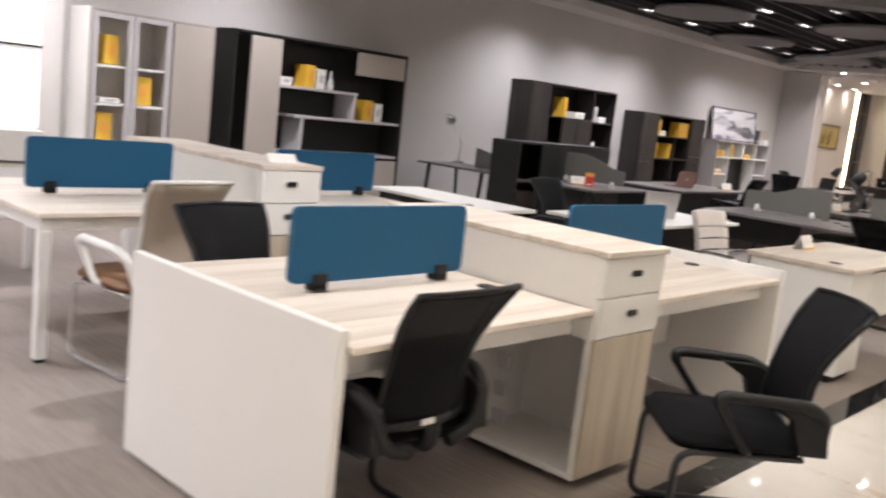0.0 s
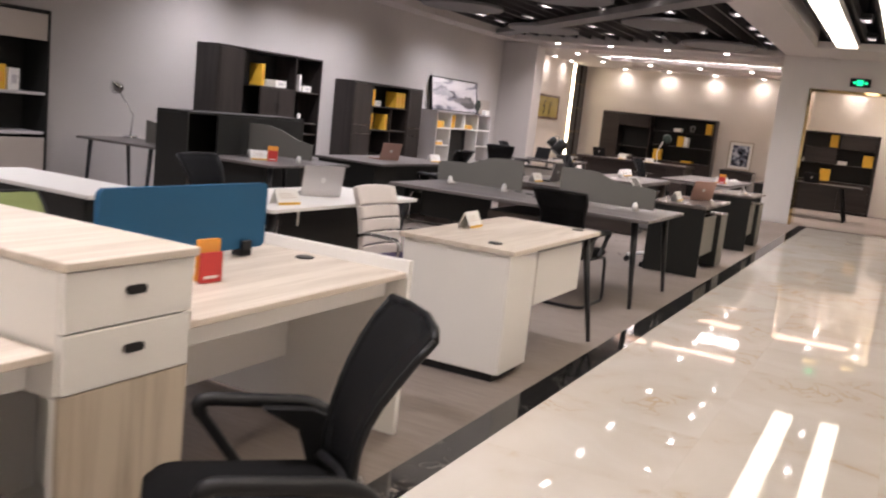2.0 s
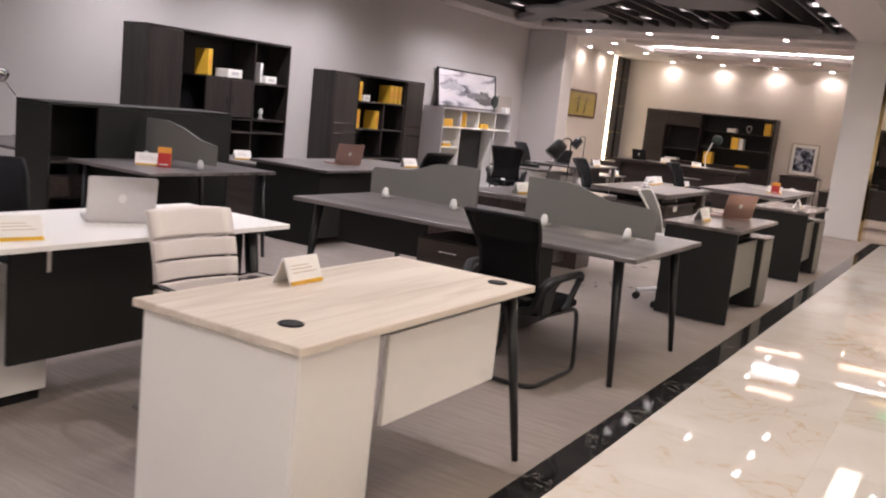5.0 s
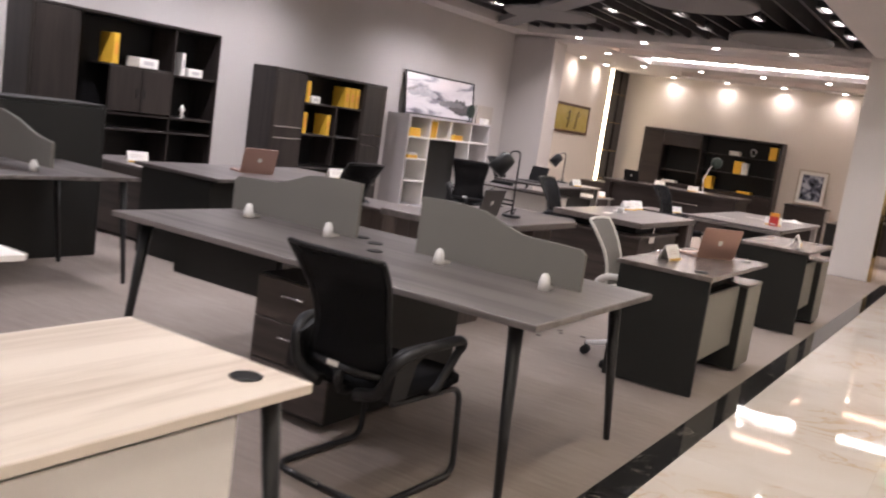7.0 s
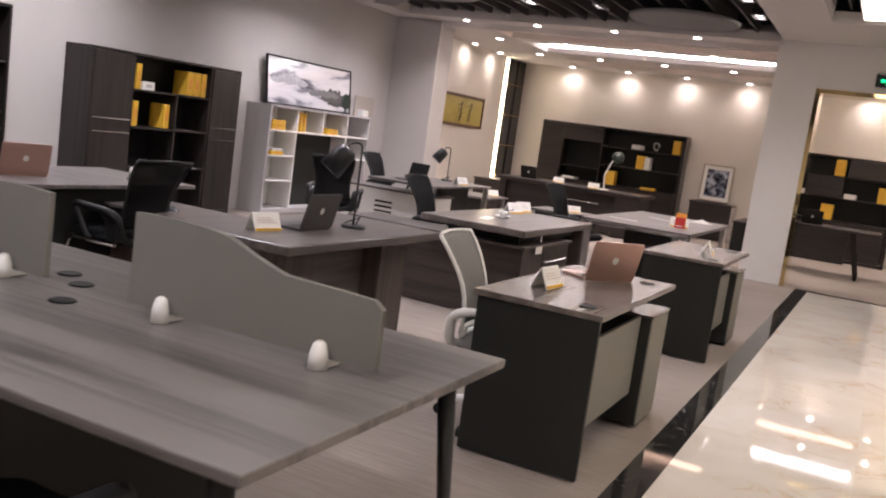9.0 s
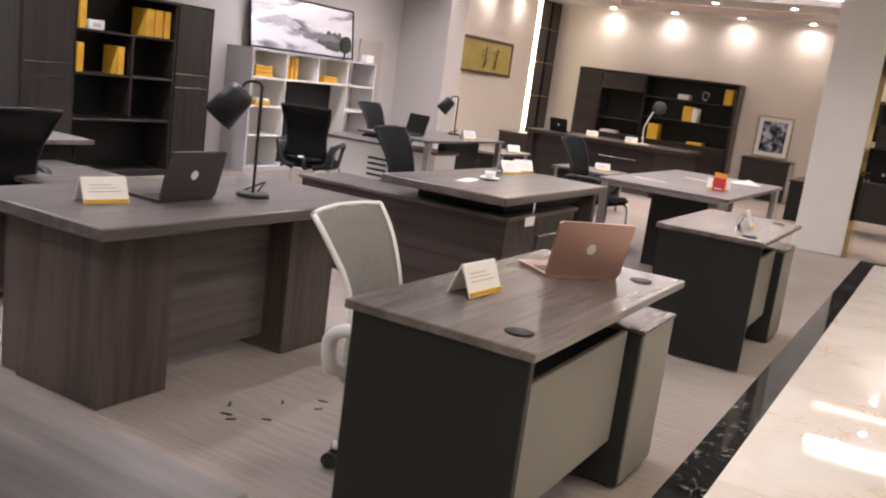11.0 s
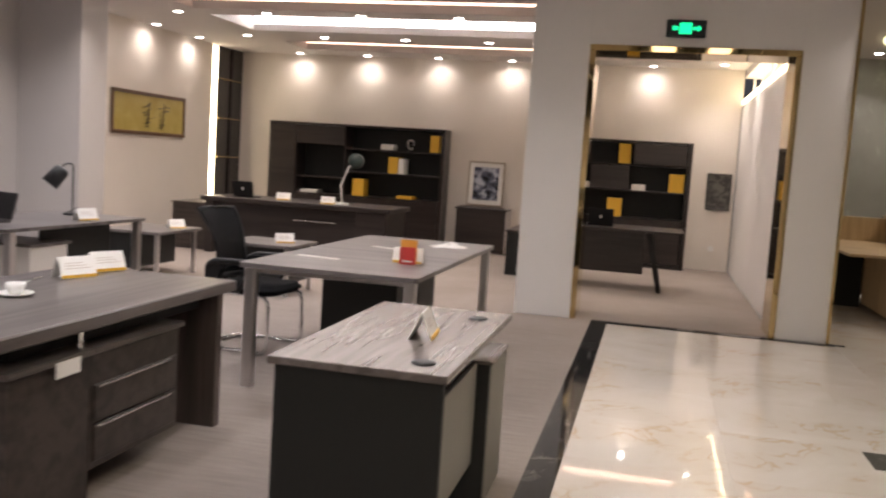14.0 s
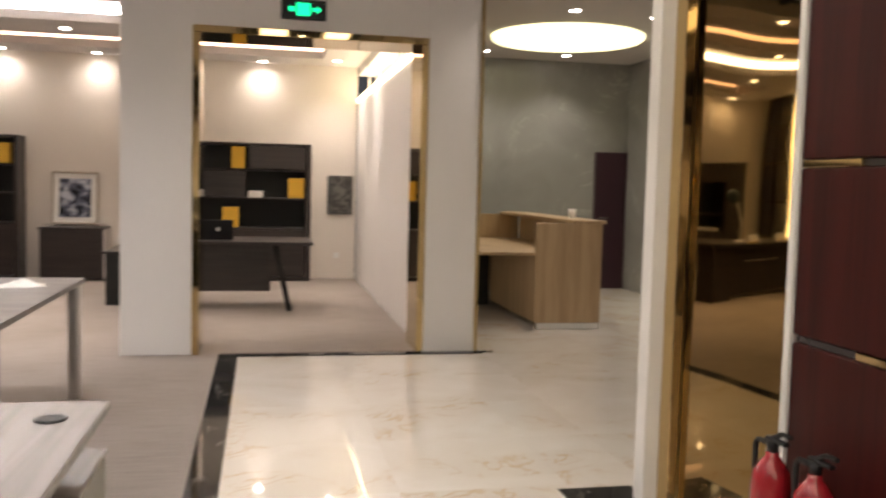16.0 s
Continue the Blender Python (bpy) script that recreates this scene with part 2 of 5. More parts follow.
M_PANELDARK = picture("dark_print", [(0.4, (0.03, 0.028, 0.025)), (0.6, (0.10, 0.095, 0.085))], 9)
M_PURPLEDOOR = plain("dark_plum_door", (0.035, 0.012, 0.020), 0.35)
M_GREENLEAF = plain("dark_green_enamel", (0.013, 0.026, 0.022), 0.3)
M_WHITEMETAL = plain("white_powder_coat", (0.72, 0.70, 0.68), 0.4, vary=0.03, relief=0.02)

for m_, level in ((M_FABRIC, 0.12), (M_BLACK, 0.3), (M_GREYTOP, 0.35), (M_BROWNTOP, 0.35), (M_CHAR, 0.3), (M_RED, 0.15)):
    m_.node_tree.nodes["Principled BSDF"].inputs["Specular IOR Level"].default_value = level

# ---- building helpers ----
def box(bm, x0, y0, z0, x1, y1, z1, bevel=0.003):
    x0, x1, y0, y1, z0, z1 = min(x0, x1), max(x0, x1), min(y0, y1), max(y0, y1), min(z0, z1), max(z0, z1)
    vs = [bm.verts.new((x, y, z)) for z in (z0, z1) for x, y in ((x0, y0), (x1, y0), (x1, y1), (x0, y1))]
    fs = [bm.faces.new([vs[i] for i in q]) for q in ((3, 2, 1, 0), (4, 5, 6, 7), (0, 1, 5, 4), (1, 2, 6, 5), (2, 3, 7, 6), (3, 0, 4, 7))]
    b = min(bevel, 0.3 * min(x1 - x0, y1 - y0, z1 - z0))
    if b > 0.0004:
        bmesh.ops.bevel(bm, geom=list({e for f in fs for e in f.edges}), offset=b, segments=1, affect="EDGES")
    return bm


def sweep(bm, pts, radius, seg=8, squash=1.0):
    """A tube along points; radius may be one number or one for each point."""
    pts = [Vector(p) for p in pts]
    rad = radius if isinstance(radius, (list, tuple)) else [radius] * len(pts)
    rings = []
    side = None
    for i, p in enumerate(pts):
        d = (pts[min(i + 1, len(pts) - 1)] - pts[max(i - 1, 0)]).normalized()
        if side is None:
            side = d.orthogonal().normalized()
        side = (side - d * side.dot(d)).normalized()
        up = d.cross(side)
        rings.append([bm.verts.new(p + (side * math.cos(a) + up * math.sin(a) * squash) * rad[i]) for a in [2 * math.pi * k / seg for k in range(seg)]])
    for a, b in zip(rings, rings[1:]):
        for k in range(seg):
            f = bm.faces.new((a[k], a[(k + 1) % seg], b[(k + 1) % seg], b[k]))
            f.smooth = True
    bm.faces.new(rings[0][::-1])
    bm.faces.new(rings[-1])
    return bm


def rounded(pts, r, n=5):
    """A polyline with its inner corners rounded."""
    pts = [Vector(p) for p in pts]
    out = [pts[0]]
    for a, b, c in zip(pts, pts[1:], pts[2:]):
        u, v = (a - b), (c - b)
        k = min(r, u.length * 0.45, v.length * 0.45)
        p, q = b + u.normalized() * k, b + v.normalized() * k
        for i in range(n + 1):
            t = i / n
            out.append(p * (1 - t) ** 2 + b * 2 * t * (1 - t) + q * t * t)
    out.append(pts[-1])
    return out


def lathe(bm, profile, seg=20, at=(0, 0, 0)):
    rings = [[bm.verts.new((at[0] + r * math.cos(2 * math.pi * k / seg), at[1] + r * math.sin(2 * math.pi * k / seg), at[2] + z)) for k in range(seg)] for r, z in profile]
    for a, b in zip(rings, rings[1:]):
        for k in range(seg):
            f = bm.faces.new((a[k], a[(k + 1) % seg], b[(k + 1) % seg], b[k]))
            f.smooth = True
    bm.faces.new(rings[0][::-1])
    bm.faces.new(rings[-1])
    return bm


def slab(bm, outline, axis, lo, hi):
    """A flat plate with the given outline, thick from lo to hi along an axis."""
    def place(u, v, w):
        return {"x": (w, u, v), "y": (u, w, v), "z": (u, v, w)}[axis]
    a = [bm.verts.new(place(u, v, lo)) for u, v in outline]
    b = [bm.verts.new(place(u, v, hi)) for u, v in outline]
    n = len(outline)
    bm.faces.new(a[::-1])
    bm.faces.new(b)
    for k in range(n):
        bm.faces.new((a[k], a[(k + 1) % n], b[(k + 1) % n], b[k]))
    bmesh.ops.recalc_face_normals(bm, faces=bm.faces)
    return bm


def round_rect(u0, v0, u1, v1, r, n=5):
    out = []
    for cx, cy, a0 in ((u1 - r, v0 + r, -90), (u1 - r, v1 - r, 0), (u0 + r, v1 - r, 90), (u0 + r, v0 + r, 180)):
        for k in range(n + 1):
            a = radians(a0 + 90 * k / n)
            out.append((cx + r * math.cos(a), cy + r * math.sin(a)))
    return out


def bent(bm, half, height, thick, curve, lean, z0, y0, n=8, m=8, crown=0.02):
    """An upright curved back panel: half width as a function of height, leaning backwards (+y)."""
    grid = []
    for side in (0, 1):
        rows = []
        for j in range(m + 1):
            t = j / m
            row = []
            for i in range(n + 1):
                s = 2 * i / n - 1
                x = s * half(t)
                y = y0 + lean(t) - curve * (s * s) + side * thick
                z = z0 + height * t - (crown * s * s if j == m else 0)
                row.append(bm.verts.new((x, y, z)))
            rows.append(row)
        grid.append(rows)
    for side, rows in enumerate(grid):
        for j in range(m):
            for i in range(n):
                q = (rows[j][i], rows[j][i + 1], rows[j + 1][i + 1], rows[j + 1][i])
                f = bm.faces.new(q if side == 0 else q[::-1])
                f.smooth = True
    edge = lambda r: [*r[0], *[row[-1] for row in r[1:]], *r[-1][-2::-1], *[row[0] for row in r[-2:0:-1]]]
    a, b = edge(grid[0]), edge(grid[1])
    for k in range(len(a)):
        bm.faces.new((a[(k + 1) % len(a)], a[k], b[k], b[(k + 1) % len(a)]))
    return bm


def mesh_of(name, bm):
    me = bpy.data.meshes.new(name)
    bmesh.ops.recalc_face_normals(bm, faces=bm.faces)
    bm.to_mesh(me)
    bm.free()
    return me


def part(name, bm, material, parent=None, label=""):
    me = mesh_of(name, bm)
    me.materials.append(material)
    ob = new(name, me)
    if parent is not None:
        ob.parent = parent
    return tagged(ob, label)


def thing(name, label, category, at=(0, 0, 0), turn=0.0, group=""):
    ob = new(name)
    ob.empty_display_size = 0.1
    ob.matrix_basis = pose(*at, 0, 0, turn)
    return tagged(ob, label, category, group)


def B(*a, **k):
    return box(bmesh.new(), *a, **k)


def structure(name, bm, material, label="", category="wall"):
    return tagged(part(name, bm, material), label, category, kind="structure")


# ---- floor ----
structure("floor", B(WEST - 0.2, SOUTH - 0.2, -0.25, 4.2, NORTH + 0.2, -0.03, bevel=0), M_CHAR, "concrete slab under the carpet and tiles", "floor")
structure("carpet_floor", box(B(WEST, SOUTH, -0.03, -1.622, NORTH, 0, bevel=0), -1.622, 19.47, -0.03, 0.05, NORTH, 0, bevel=0), M_CARPET, "brown-grey ribbed carpet over the showroom floor", "carpet")

# ---- walls ----
structure("wall_west", B(WEST - 0.2, SOUTH, 0, WEST, NORTH, 3.9, bevel=0), M_WALL, "long grey painted wall behind the cabinets")
structure("wall_pier", B(WEST, 19.96, 0, -7.62, 20.45, 3.12), M_WALL, "grey painted wall pier", "pier")
structure("wall_alcove", B(WEST, 20.45, 0, -8.25, 24.2, CEIL2, bevel=0), M_WARMWALL, "cream papered alcove wall with a framed calligraphy")
structure("wall_north", B(WEST, NORTH, 0, 0.05, NORTH + 0.2, 3.9, bevel=0), M_WARMWALL, "cream papered wall lit by downlights")
# south and east walls stay out of view, added to enclose the room
structure("wall_south", B(WEST, SOUTH - 0.2, 0, EAST, SOUTH, 3.9, bevel=0), M_WHITEWALL, "unseen plain white wall added to close the room")
structure("wall_east", B(EAST, SOUTH, 0, EAST + 0.15, 13.3, 3.9, bevel=0), M_WHITEWALL, "unseen plain white wall added to close the aisle")
part_wall = structure("wall_partition", box(box(B(0.06, 19.9, 0, 0.42, NORTH, 2.62, bevel=0), 0.30, 19.9, 2.62, 0.42, NORTH, 2.95, bevel=0), 0.06, 19.9, 2.95, 0.42, NORTH, CEIL2, bevel=0), M_WHITEWALL, "white partition wall with a lit slot near the top")
part("led_strip", B(0.085, 20.0, 2.622, 0.15, 25.1, 2.66), M_LEDWARM, part_wall, "warm glowing strip in the slot")
part("lip_light", B(0.04, 20.0, 2.555, 0.058, 25.1, 2.615), M_LIP, part_wall, "warm light band under the slot")
for yy in (20.9, 21.9, 22.9, 23.9):
    part("slot_post", B(0.065, yy, 2.62, 0.09, yy + 0.03, 2.95), M_WHITEWALL, part_wall)
structure("wall_reception", B(0.42, 24.0, 0, 4.0, 24.2, CEIL2 + 0.2, bevel=0), M_STONE, "grey polished stone wall behind the reception")
structure("wall_reception_east", B(3.75, 16.0, 0, 3.95, 24.0, CEIL2 + 0.2, bevel=0), M_STONE, "grey polished stone side wall")
# out of view, added to close the reception
structure("wall_reception_south", B(0.62, 15.9, 0, 3.95, 16.05, CEIL2 + 0.2, bevel=0), M_WHITEWALL, "unseen plain white wall added to close the room")

# gold framed opening: pier, pillar and header
gate = thing("gold_framed_opening", "cream wall opening edged with mirror-polished gold steel", "opening", (0, 0, 0))
gate["kind"] = "structure"
part("pier", B(-2.37, 19.42, 0, -1.83, 19.9, CEIL + 0.05, bevel=0.004), M_WHITEWALL, gate)
part("pillar", B(0.03, 19.42, 0, 0.47, 19.9, CEIL + 0.05, bevel=0.004), M_WHITEWALL, gate)
part("header", B(-1.83, 19.42, 2.585, 0.03, 19.9, CEIL + 0.05, bevel=0.002), M_WHITEWALL, gate)
for x0, x1 in ((-1.83, -1.775), (-0.025, 0.03)):
    part("gold_jamb", B(x0, 19.40, 0, x1, 19.92, 2.53), M_GOLD, gate, "mirror gold jamb")
part("gold_lintel", B(-1.83, 19.40, 2.53, 0.03, 19.92, 2.585), M_GOLD, gate, "mirror gold lintel")
part("gold_corner", B(0.47, 19.40, 0, 0.495, 19.92, CEIL), M_GOLD, gate, "mirror gold corner strip")

# dark corner with a glowing edge
corner = thing("dark_corner_panel", "dark glossy corner cladding with thin gold lines", "wall panel", (0, 0, 0))
corner["kind"] = "structure"
zs = (0.0, 0.62, 1.26, 1.90, 2.54, CEIL2)
for z0, z1 in zip(zs, zs[1:]):
    part("panel", B(WEST + 0.01, 24.33, z0 + 0.006, -8.22, 24.76, z1 - 0.006), M_BLACKPANEL, corner)
    part("panel", B(WEST + 0.01, 24.77, z0 + 0.006, -8.19, 25.14, z1 - 0.006), M_BLACKPANEL, corner)
for z in zs[1:-1]:
    part("gold_line", B(WEST + 0.01, 24.33, z - 0.006, -8.185, 25.14, z + 0.006), M_GOLD, corner, "thin gold line")
structure("cove_light_upright", B(-8.27, 24.215, 0.25, -8.235, 24.315, CEIL2 - 0.02), M_LEDWARM, "upright warm light strip beside the alcove wall", "light strip")

# ---- aisle end: post, gold mirror, mahogany panels ----
structure("aisle_post", B(0.365, 15.80, 0, 0.50, 15.9, CEIL, bevel=0.004), M_WHITEWALL, "slim white corner post", "post")
mirror = thing("mirror_wall", "gold mirror-steel wall panel reflecting the showroom", "mirror", (0, 0, 0))
mirror["kind"] = "structure"
part("backing", B(0.553, 14.90, 0, EAST + 0.15, 15.9, CEIL, bevel=0), M_WHITEWALL, mirror)
bmm = bmesh.new()
rows_ = []
for j in range(41):
    z = 0.06 + (CEIL - 0.06) * j / 40
    rows_.append([bmm.verts.new((0.54 - 0.062 * i / 8 + 0.0012 * math.sin(z * 2.3 + i * 0.5) + (0.0003 + 0.0012 * max(0.0, z - 1.9)) * math.sin(z * 9 + i * 0.6), 14.97 + 0.72 * i / 8, z)) for i in range(9)])
for a, b in zip(rows_, rows_[1:]):
    for i in range(8):
        bmm.faces.new((a[i], a[i + 1], b[i + 1], b[i])).smooth = True
part("mirror_sheet", bmm, M_GOLDWAVE, mirror, "slightly wavy gold mirror sheet")
part("gold_edge", B(0.43, 15.70, 0, 0.515, 15.795, CEIL), M_GOLD, mirror, "polished gold edge")
part("trim", B(0.47, 14.93, 0, 0.515, 14.965, CEIL), M_WHITEMETAL, mirror, "pale metal trim")
redwall = thing("mahogany_wall", "dark red mahogany wall panels with gold inlay strips", "wall panel", (0, 0, 0))
redwall["kind"] = "structure"
for z0, z1 in ((0, 0.885), (0.915, 1.475), (1.505, CEIL)):
    part("panel", B(0.48, 13.3, z0, EAST + 0.15, 14.925, z1, bevel=0.004), M_RED, redwall)
for z, y0, y1 in ((0.90, 14.3, 14.60), (1.49, 14.62, 14.92)):
    part("gold_inlay", B(0.478, y0, z - 0.013, 0.52, y1, z + 0.013), M_GOLD, redwall, "gold inlay strip")
    part("groove", B(0.492, 13.3, z - 0.014, 0.54, 14.92, z + 0.014), M_BLACKPANEL, redwall)

# ---- ceilings ----
c = bmesh.new()
VX0, VX1, VY1 = -8.0, -2.32, 19.55
box(c, WEST, SOUTH, CEIL, VX0, 19.96, CEIL + 0.12, bevel=0)
box(c, VX1, SOUTH, CEIL, -1.66, 19.42, CEIL + 0.12, bevel=0)
box(c, VX0, VY1, CEIL, VX1, 20.02, CEIL + 0.12, bevel=0)
box(c, -1.66, 17.75, CEIL, EAST + 0.15, 19.42, CEIL + 0.12, bevel=0)
box(c, 0.12, SOUTH, CEIL, EAST + 0.15, 17.75, CEIL + 0.12, bevel=0)
for x, y0, y1 in ((VX0, SOUTH, VY1), (VX1, SOUTH, VY1), (-1.66, SOUTH, 17.75), (0.12, SOUTH, 17.75)):
    box(c, x - 0.01, y0, CEIL + 0.12, x + 0.01, y1, 3.9, bevel=0)
structure("ceiling", c, M_CEIL, "pale dropped ceiling bands round the open black ceiling", "ceiling")
structure("ceiling_void", B(WEST, SOUTH, 3.85, EAST, NORTH, 3.95, bevel=0), M_VOID, "black open ceiling above the hanging discs", "ceiling")
c = bmesh.new()
x = VX0 + 0.2
while x < VX1 - 0.05:
    box(c, x, SOUTH, CEIL + 0.10, x + 0.035, VY1 - 0.01, CEIL + 0.30, bevel=0)
    x += 0.30
x = -1.5
while x < 0.1:
    box(c, x, SOUTH, CEIL + 0.14, x + 0.03, 17.74, CEIL + 0.30, bevel=0)
    x += 0.28
structure("ceiling_baffles", c, plain("dark_baffle", (0.05, 0.047, 0.05), 0.6), "dark metal baffles in the open ceiling", "ceiling")
c = bmesh.new()
for a, b in (((-8.0, 18.75), (-2.32, 12.75)), ((-8.0, 7.2), (-2.32, 12.4)), ((-8.0, 6.6), (-2.32, 0.8))):
    u = (Vector(b) - Vector(a)).normalized()
    n = Vector((-u.y, u.x)) * 0.17
    a, b = Vector(a), Vector(b)
    slab(c, [tuple(a - n), tuple(b - n), tuple(b + n), tuple(a + n)], "z", CEIL - 0.004, CEIL + 0.09)
structure("ceiling_band", c, M_DISC, "grey diagonal band under the open ceiling", "ceiling")
DISCS = [(-6.85, 14.65), (-6.5, 17.4), (-4.55, 13.25), (-3.78, 15.75), (-3.42, 18.45), (-6.2, 11.6), (-4.0, 9.8), (-6.6, 8.6), (-4.2, 6.6), (-6.4, 4.6), (-4.0, 2.4)]
for x, y in DISCS:
    d = thing("ceiling_disc", "flat round grey panel hung in the open ceiling", "ceiling panel", (x, y, CEIL - 0.01), group="round ceiling panels")
    part("panel", lathe(bmesh.new(), [(0.66, 0), (0.68, 0.015), (0.68, 0.05), (0.66, 0.06)], 40), M_DISC, d)
    part("hanger", sweep(bmesh.new(), [(0, 0, 0.06), (0, 0, 0.71)], 0.012, 6), M_BLACKMETAL, d)

# alcove ceiling: three recessed light slots
c = bmesh.new()
X0, X1, Y0 = -8.45, 0.06, 20.02
SLOTS = ((20.15, 20.85), (21.30, 22.55), (23.55, 24.45))
SX0, SX1 = -6.75, -0.5
ys = [Y0]
for a, b in SLOTS:
    box(c, X0, ys[-1], CEIL2, X1, a, CEIL2 + 0.1, bevel=0)
    box(c, X0, a, CEIL2, SX0, b, CEIL2 + 0.1, bevel=0)
    box(c, SX1, a, CEIL2, X1, b, CEIL2 + 0.1, bevel=0)
    box(c, SX0 - 0.1, a - 0.1, CEIL2 + 0.32, SX1 + 0.1, b + 0.1, CEIL2 + 0.36, bevel=0)
    box(c, SX0 - 0.1, b + 0.06, CEIL2 + 0.1, SX1 + 0.1, b + 0.1, CEIL2 + 0.32, bevel=0)
    box(c, SX0 - 0.1, a - 0.1, CEIL2 + 0.1, SX1 + 0.1, a - 0.06, CEIL2 + 0.32, bevel=0)
    box(c, SX0 - 0.1, a, CEIL2 + 0.1, SX0 - 0.06, b, CEIL2 + 0.32, bevel=0)
    box(c, SX1 + 0.06, a, CEIL2 + 0.1, SX1 + 0.1, b, CEIL2 + 0.32, bevel=0)
    ys.append(b)
box(c, X0, ys[-1], CEIL2, X1, NORTH, CEIL2 + 0.1, bevel=0)
box(c, -2.37, 19.9, CEIL2, 0.06, 20.02, CEIL2 + 0.1, bevel=0)
structure("ceiling_alcove", c, M_CEIL, "pale tray ceiling with three light coves", "ceiling")
for (a, b), m, lab in zip(SLOTS, (M_LEDPEACH, M_LED, M_LEDPEACH), ("peach", "white", "peach")):
    structure("cove_light", B(SX0, b + 0.015, CEIL2 + 0.02, SX1, b + 0.055, CEIL2 + 0.19), m, lab + " light strip in a ceiling cove", "light strip")
c = bmesh.new()
box(c, 0.42, 16.0, CEIL2 + 0.08, 4.0, 24.0, CEIL2 + 0.18, bevel=0)
structure("ceiling_reception", c, M_CEIL, "pale ceiling over the reception", "ceiling")
structure("ceiling_reception_edge", B(0.42, 19.42, CEIL2 - 0.02, 0.55, 24.0, CEIL2 + 0.08, bevel=0), M_CEIL, "pale ceiling edge", "ceiling")
d = thing("disc_light", "large round glowing yellow ceiling light", "ceiling light", (2.15, 22.1, CEIL2 + 0.03))
part("diffuser", lathe(bmesh.new(), [(0.86, 0.0), (0.88, 0.02), (0.88, 0.05)], 48), M_DISCLIGHT, d)

# linear lights over the aisle
for x0, x1, y0, y1 in ((-1.33, -1.02, SOUTH + 0.2, 17.6), (-0.56, -0.28, SOUTH + 0.2, 17.6)):
    l = thing("linear_light", "long white linear ceiling light over the aisle", "ceiling light", (0, 0, 0))
    part("housing", B(x0 - 0.02, y0, CEIL + 0.03, x1 + 0.02, y1, CEIL + 0.13), M_WHITEMETAL, l)
    part("diffuser", B(x0, y0 + 0.02, CEIL + 0.012, x1, y1 - 0.02, CEIL + 0.028), M_LEDLINE, l)

# ---- downlights ----
def downlight_proto():
    d = thing("downlight", "small round recessed downlight, switched on", "downlight", (0, 0, -10), group="ceiling downlights")
    part("rim", lathe(bmesh.new(), [(0.06, 0), (0.075, 0.0), (0.075, 0.012), (0.06, 0.012)], 16), M_WHITEMETAL, d)
    part("lens", lathe(bmesh.new(), [(0.05, -0.006), (0.05, 0.004)], 14), M_LENS, d)
    return d


DOWN = downlight_proto()
GRID_X = (-7.07, -5.88, -4.68, -3.49)
ALCOVE = [(x, 19.72) for x in GRID_X] + [(x, 21.08) for x in GRID_X] + [(x, 23.0) for x in GRID_X] + [(x, 24.94) for x in GRID_X]
ALCOVE += [(-1.3, 21.08), (-1.3, 23.0), (-1.3, 24.94), (-0.3, 23.0), (-0.3, 24.5), (-8.06, 21.0), (-8.06, 22.2), (-8.06, 23.4)]
for i, (x, y) in enumerate(ALCOVE):
    z = CEIL if y < 20 else CEIL2
    copy_thing(DOWN, pose(x, y, z - 0.012))
    near_wall = y > 24.9 or x < -7.5
    spot(x, y, z - 0.03, 21 if near_wall else 82, WARM, 168 if near_wall else 120, 1.0, 0.05)
for x, y in ((0.9, 19.2), (1.7, 20.6), (2.6, 20.7), (1.5, 23.4), (2.6, 23.4), (3.2, 21.9)):
    z = CEIL if y < 19.4 else CEIL2 + 0.08
    copy_thing(DOWN, pose(x, y, z - 0.012))
    spot(x, y, z - 0.03, 34, WARM, 120)


def track_proto():
    d = thing("twin_spotlight", "black twin spotlight in the open ceiling, switched on", "spotlight", (0, 0, -10), group="open ceiling spotlights")
    part("housing", B(-0.08, -0.15, 0.026, 0.08, 0.15, 0.09), M_BLACKMETAL, d)
    rim = box(B(-0.08, -0.15, 0.0, -0.066, 0.15, 0.026), 0.066, -0.15, 0.0, 0.08, 0.15, 0.026)
    for y0, y1 in ((-0.15, -0.136), (-0.006, 0.006), (0.136, 0.15)):
        box(rim, -0.066, y0, 0.0, 0.066, y1, 0.026)
    part("rim", rim, M_DISC, d, "grey square rim")
    for s in (-1, 1):
        part("lens", lathe(bmesh.new(), [(0.042, 0.013), (0.052, 0.026)], 14, (0, s * 0.07, 0)), M_LENS, d, "bright round lens")
    part("stem", sweep(bmesh.new(), [(0, 0, 0.09), (0, 0, 0.66)], 0.012, 6), M_BLACKMETAL, d)
    return d


TRACK = track_proto()
# rows at y -2.6 and -1.0 are unseen, added to brighten the south-facing desk panels
for iy, y in enumerate((-2.6, -1.0, 0.6, 3.0, 5.4, 7.8, 10.2, 12.0, 13.4, 14.9, 16.4, 17.3, 18.4)):
    for ix, x in enumerate((-7.35, -6.4, -5.5, -4.5, -3.5, -2.52)):
        if any((x - a) ** 2 + (y - b) ** 2 < 0.62 for a, b in DISCS) or (y < 11 and ix in (1, 4)):
            continue
        copy_thing(TRACK, pose(x, y, CEIL + 0.10))
        if ix == 0 or (ix + iy) % 2 == 0:
            spot(x, y, CEIL + 0.07, (185 if ix == 0 and y < 11 else 150 if ix == 0 else 120) if 5 < y < 15 else 95 if y > 15 else 190, NEUTRAL, 138, 1.0)
y = 0.6
while y < 17.5:
    copy_thing(TRACK, pose(-0.80, y, CEIL + 0.10))
    y += 2.05
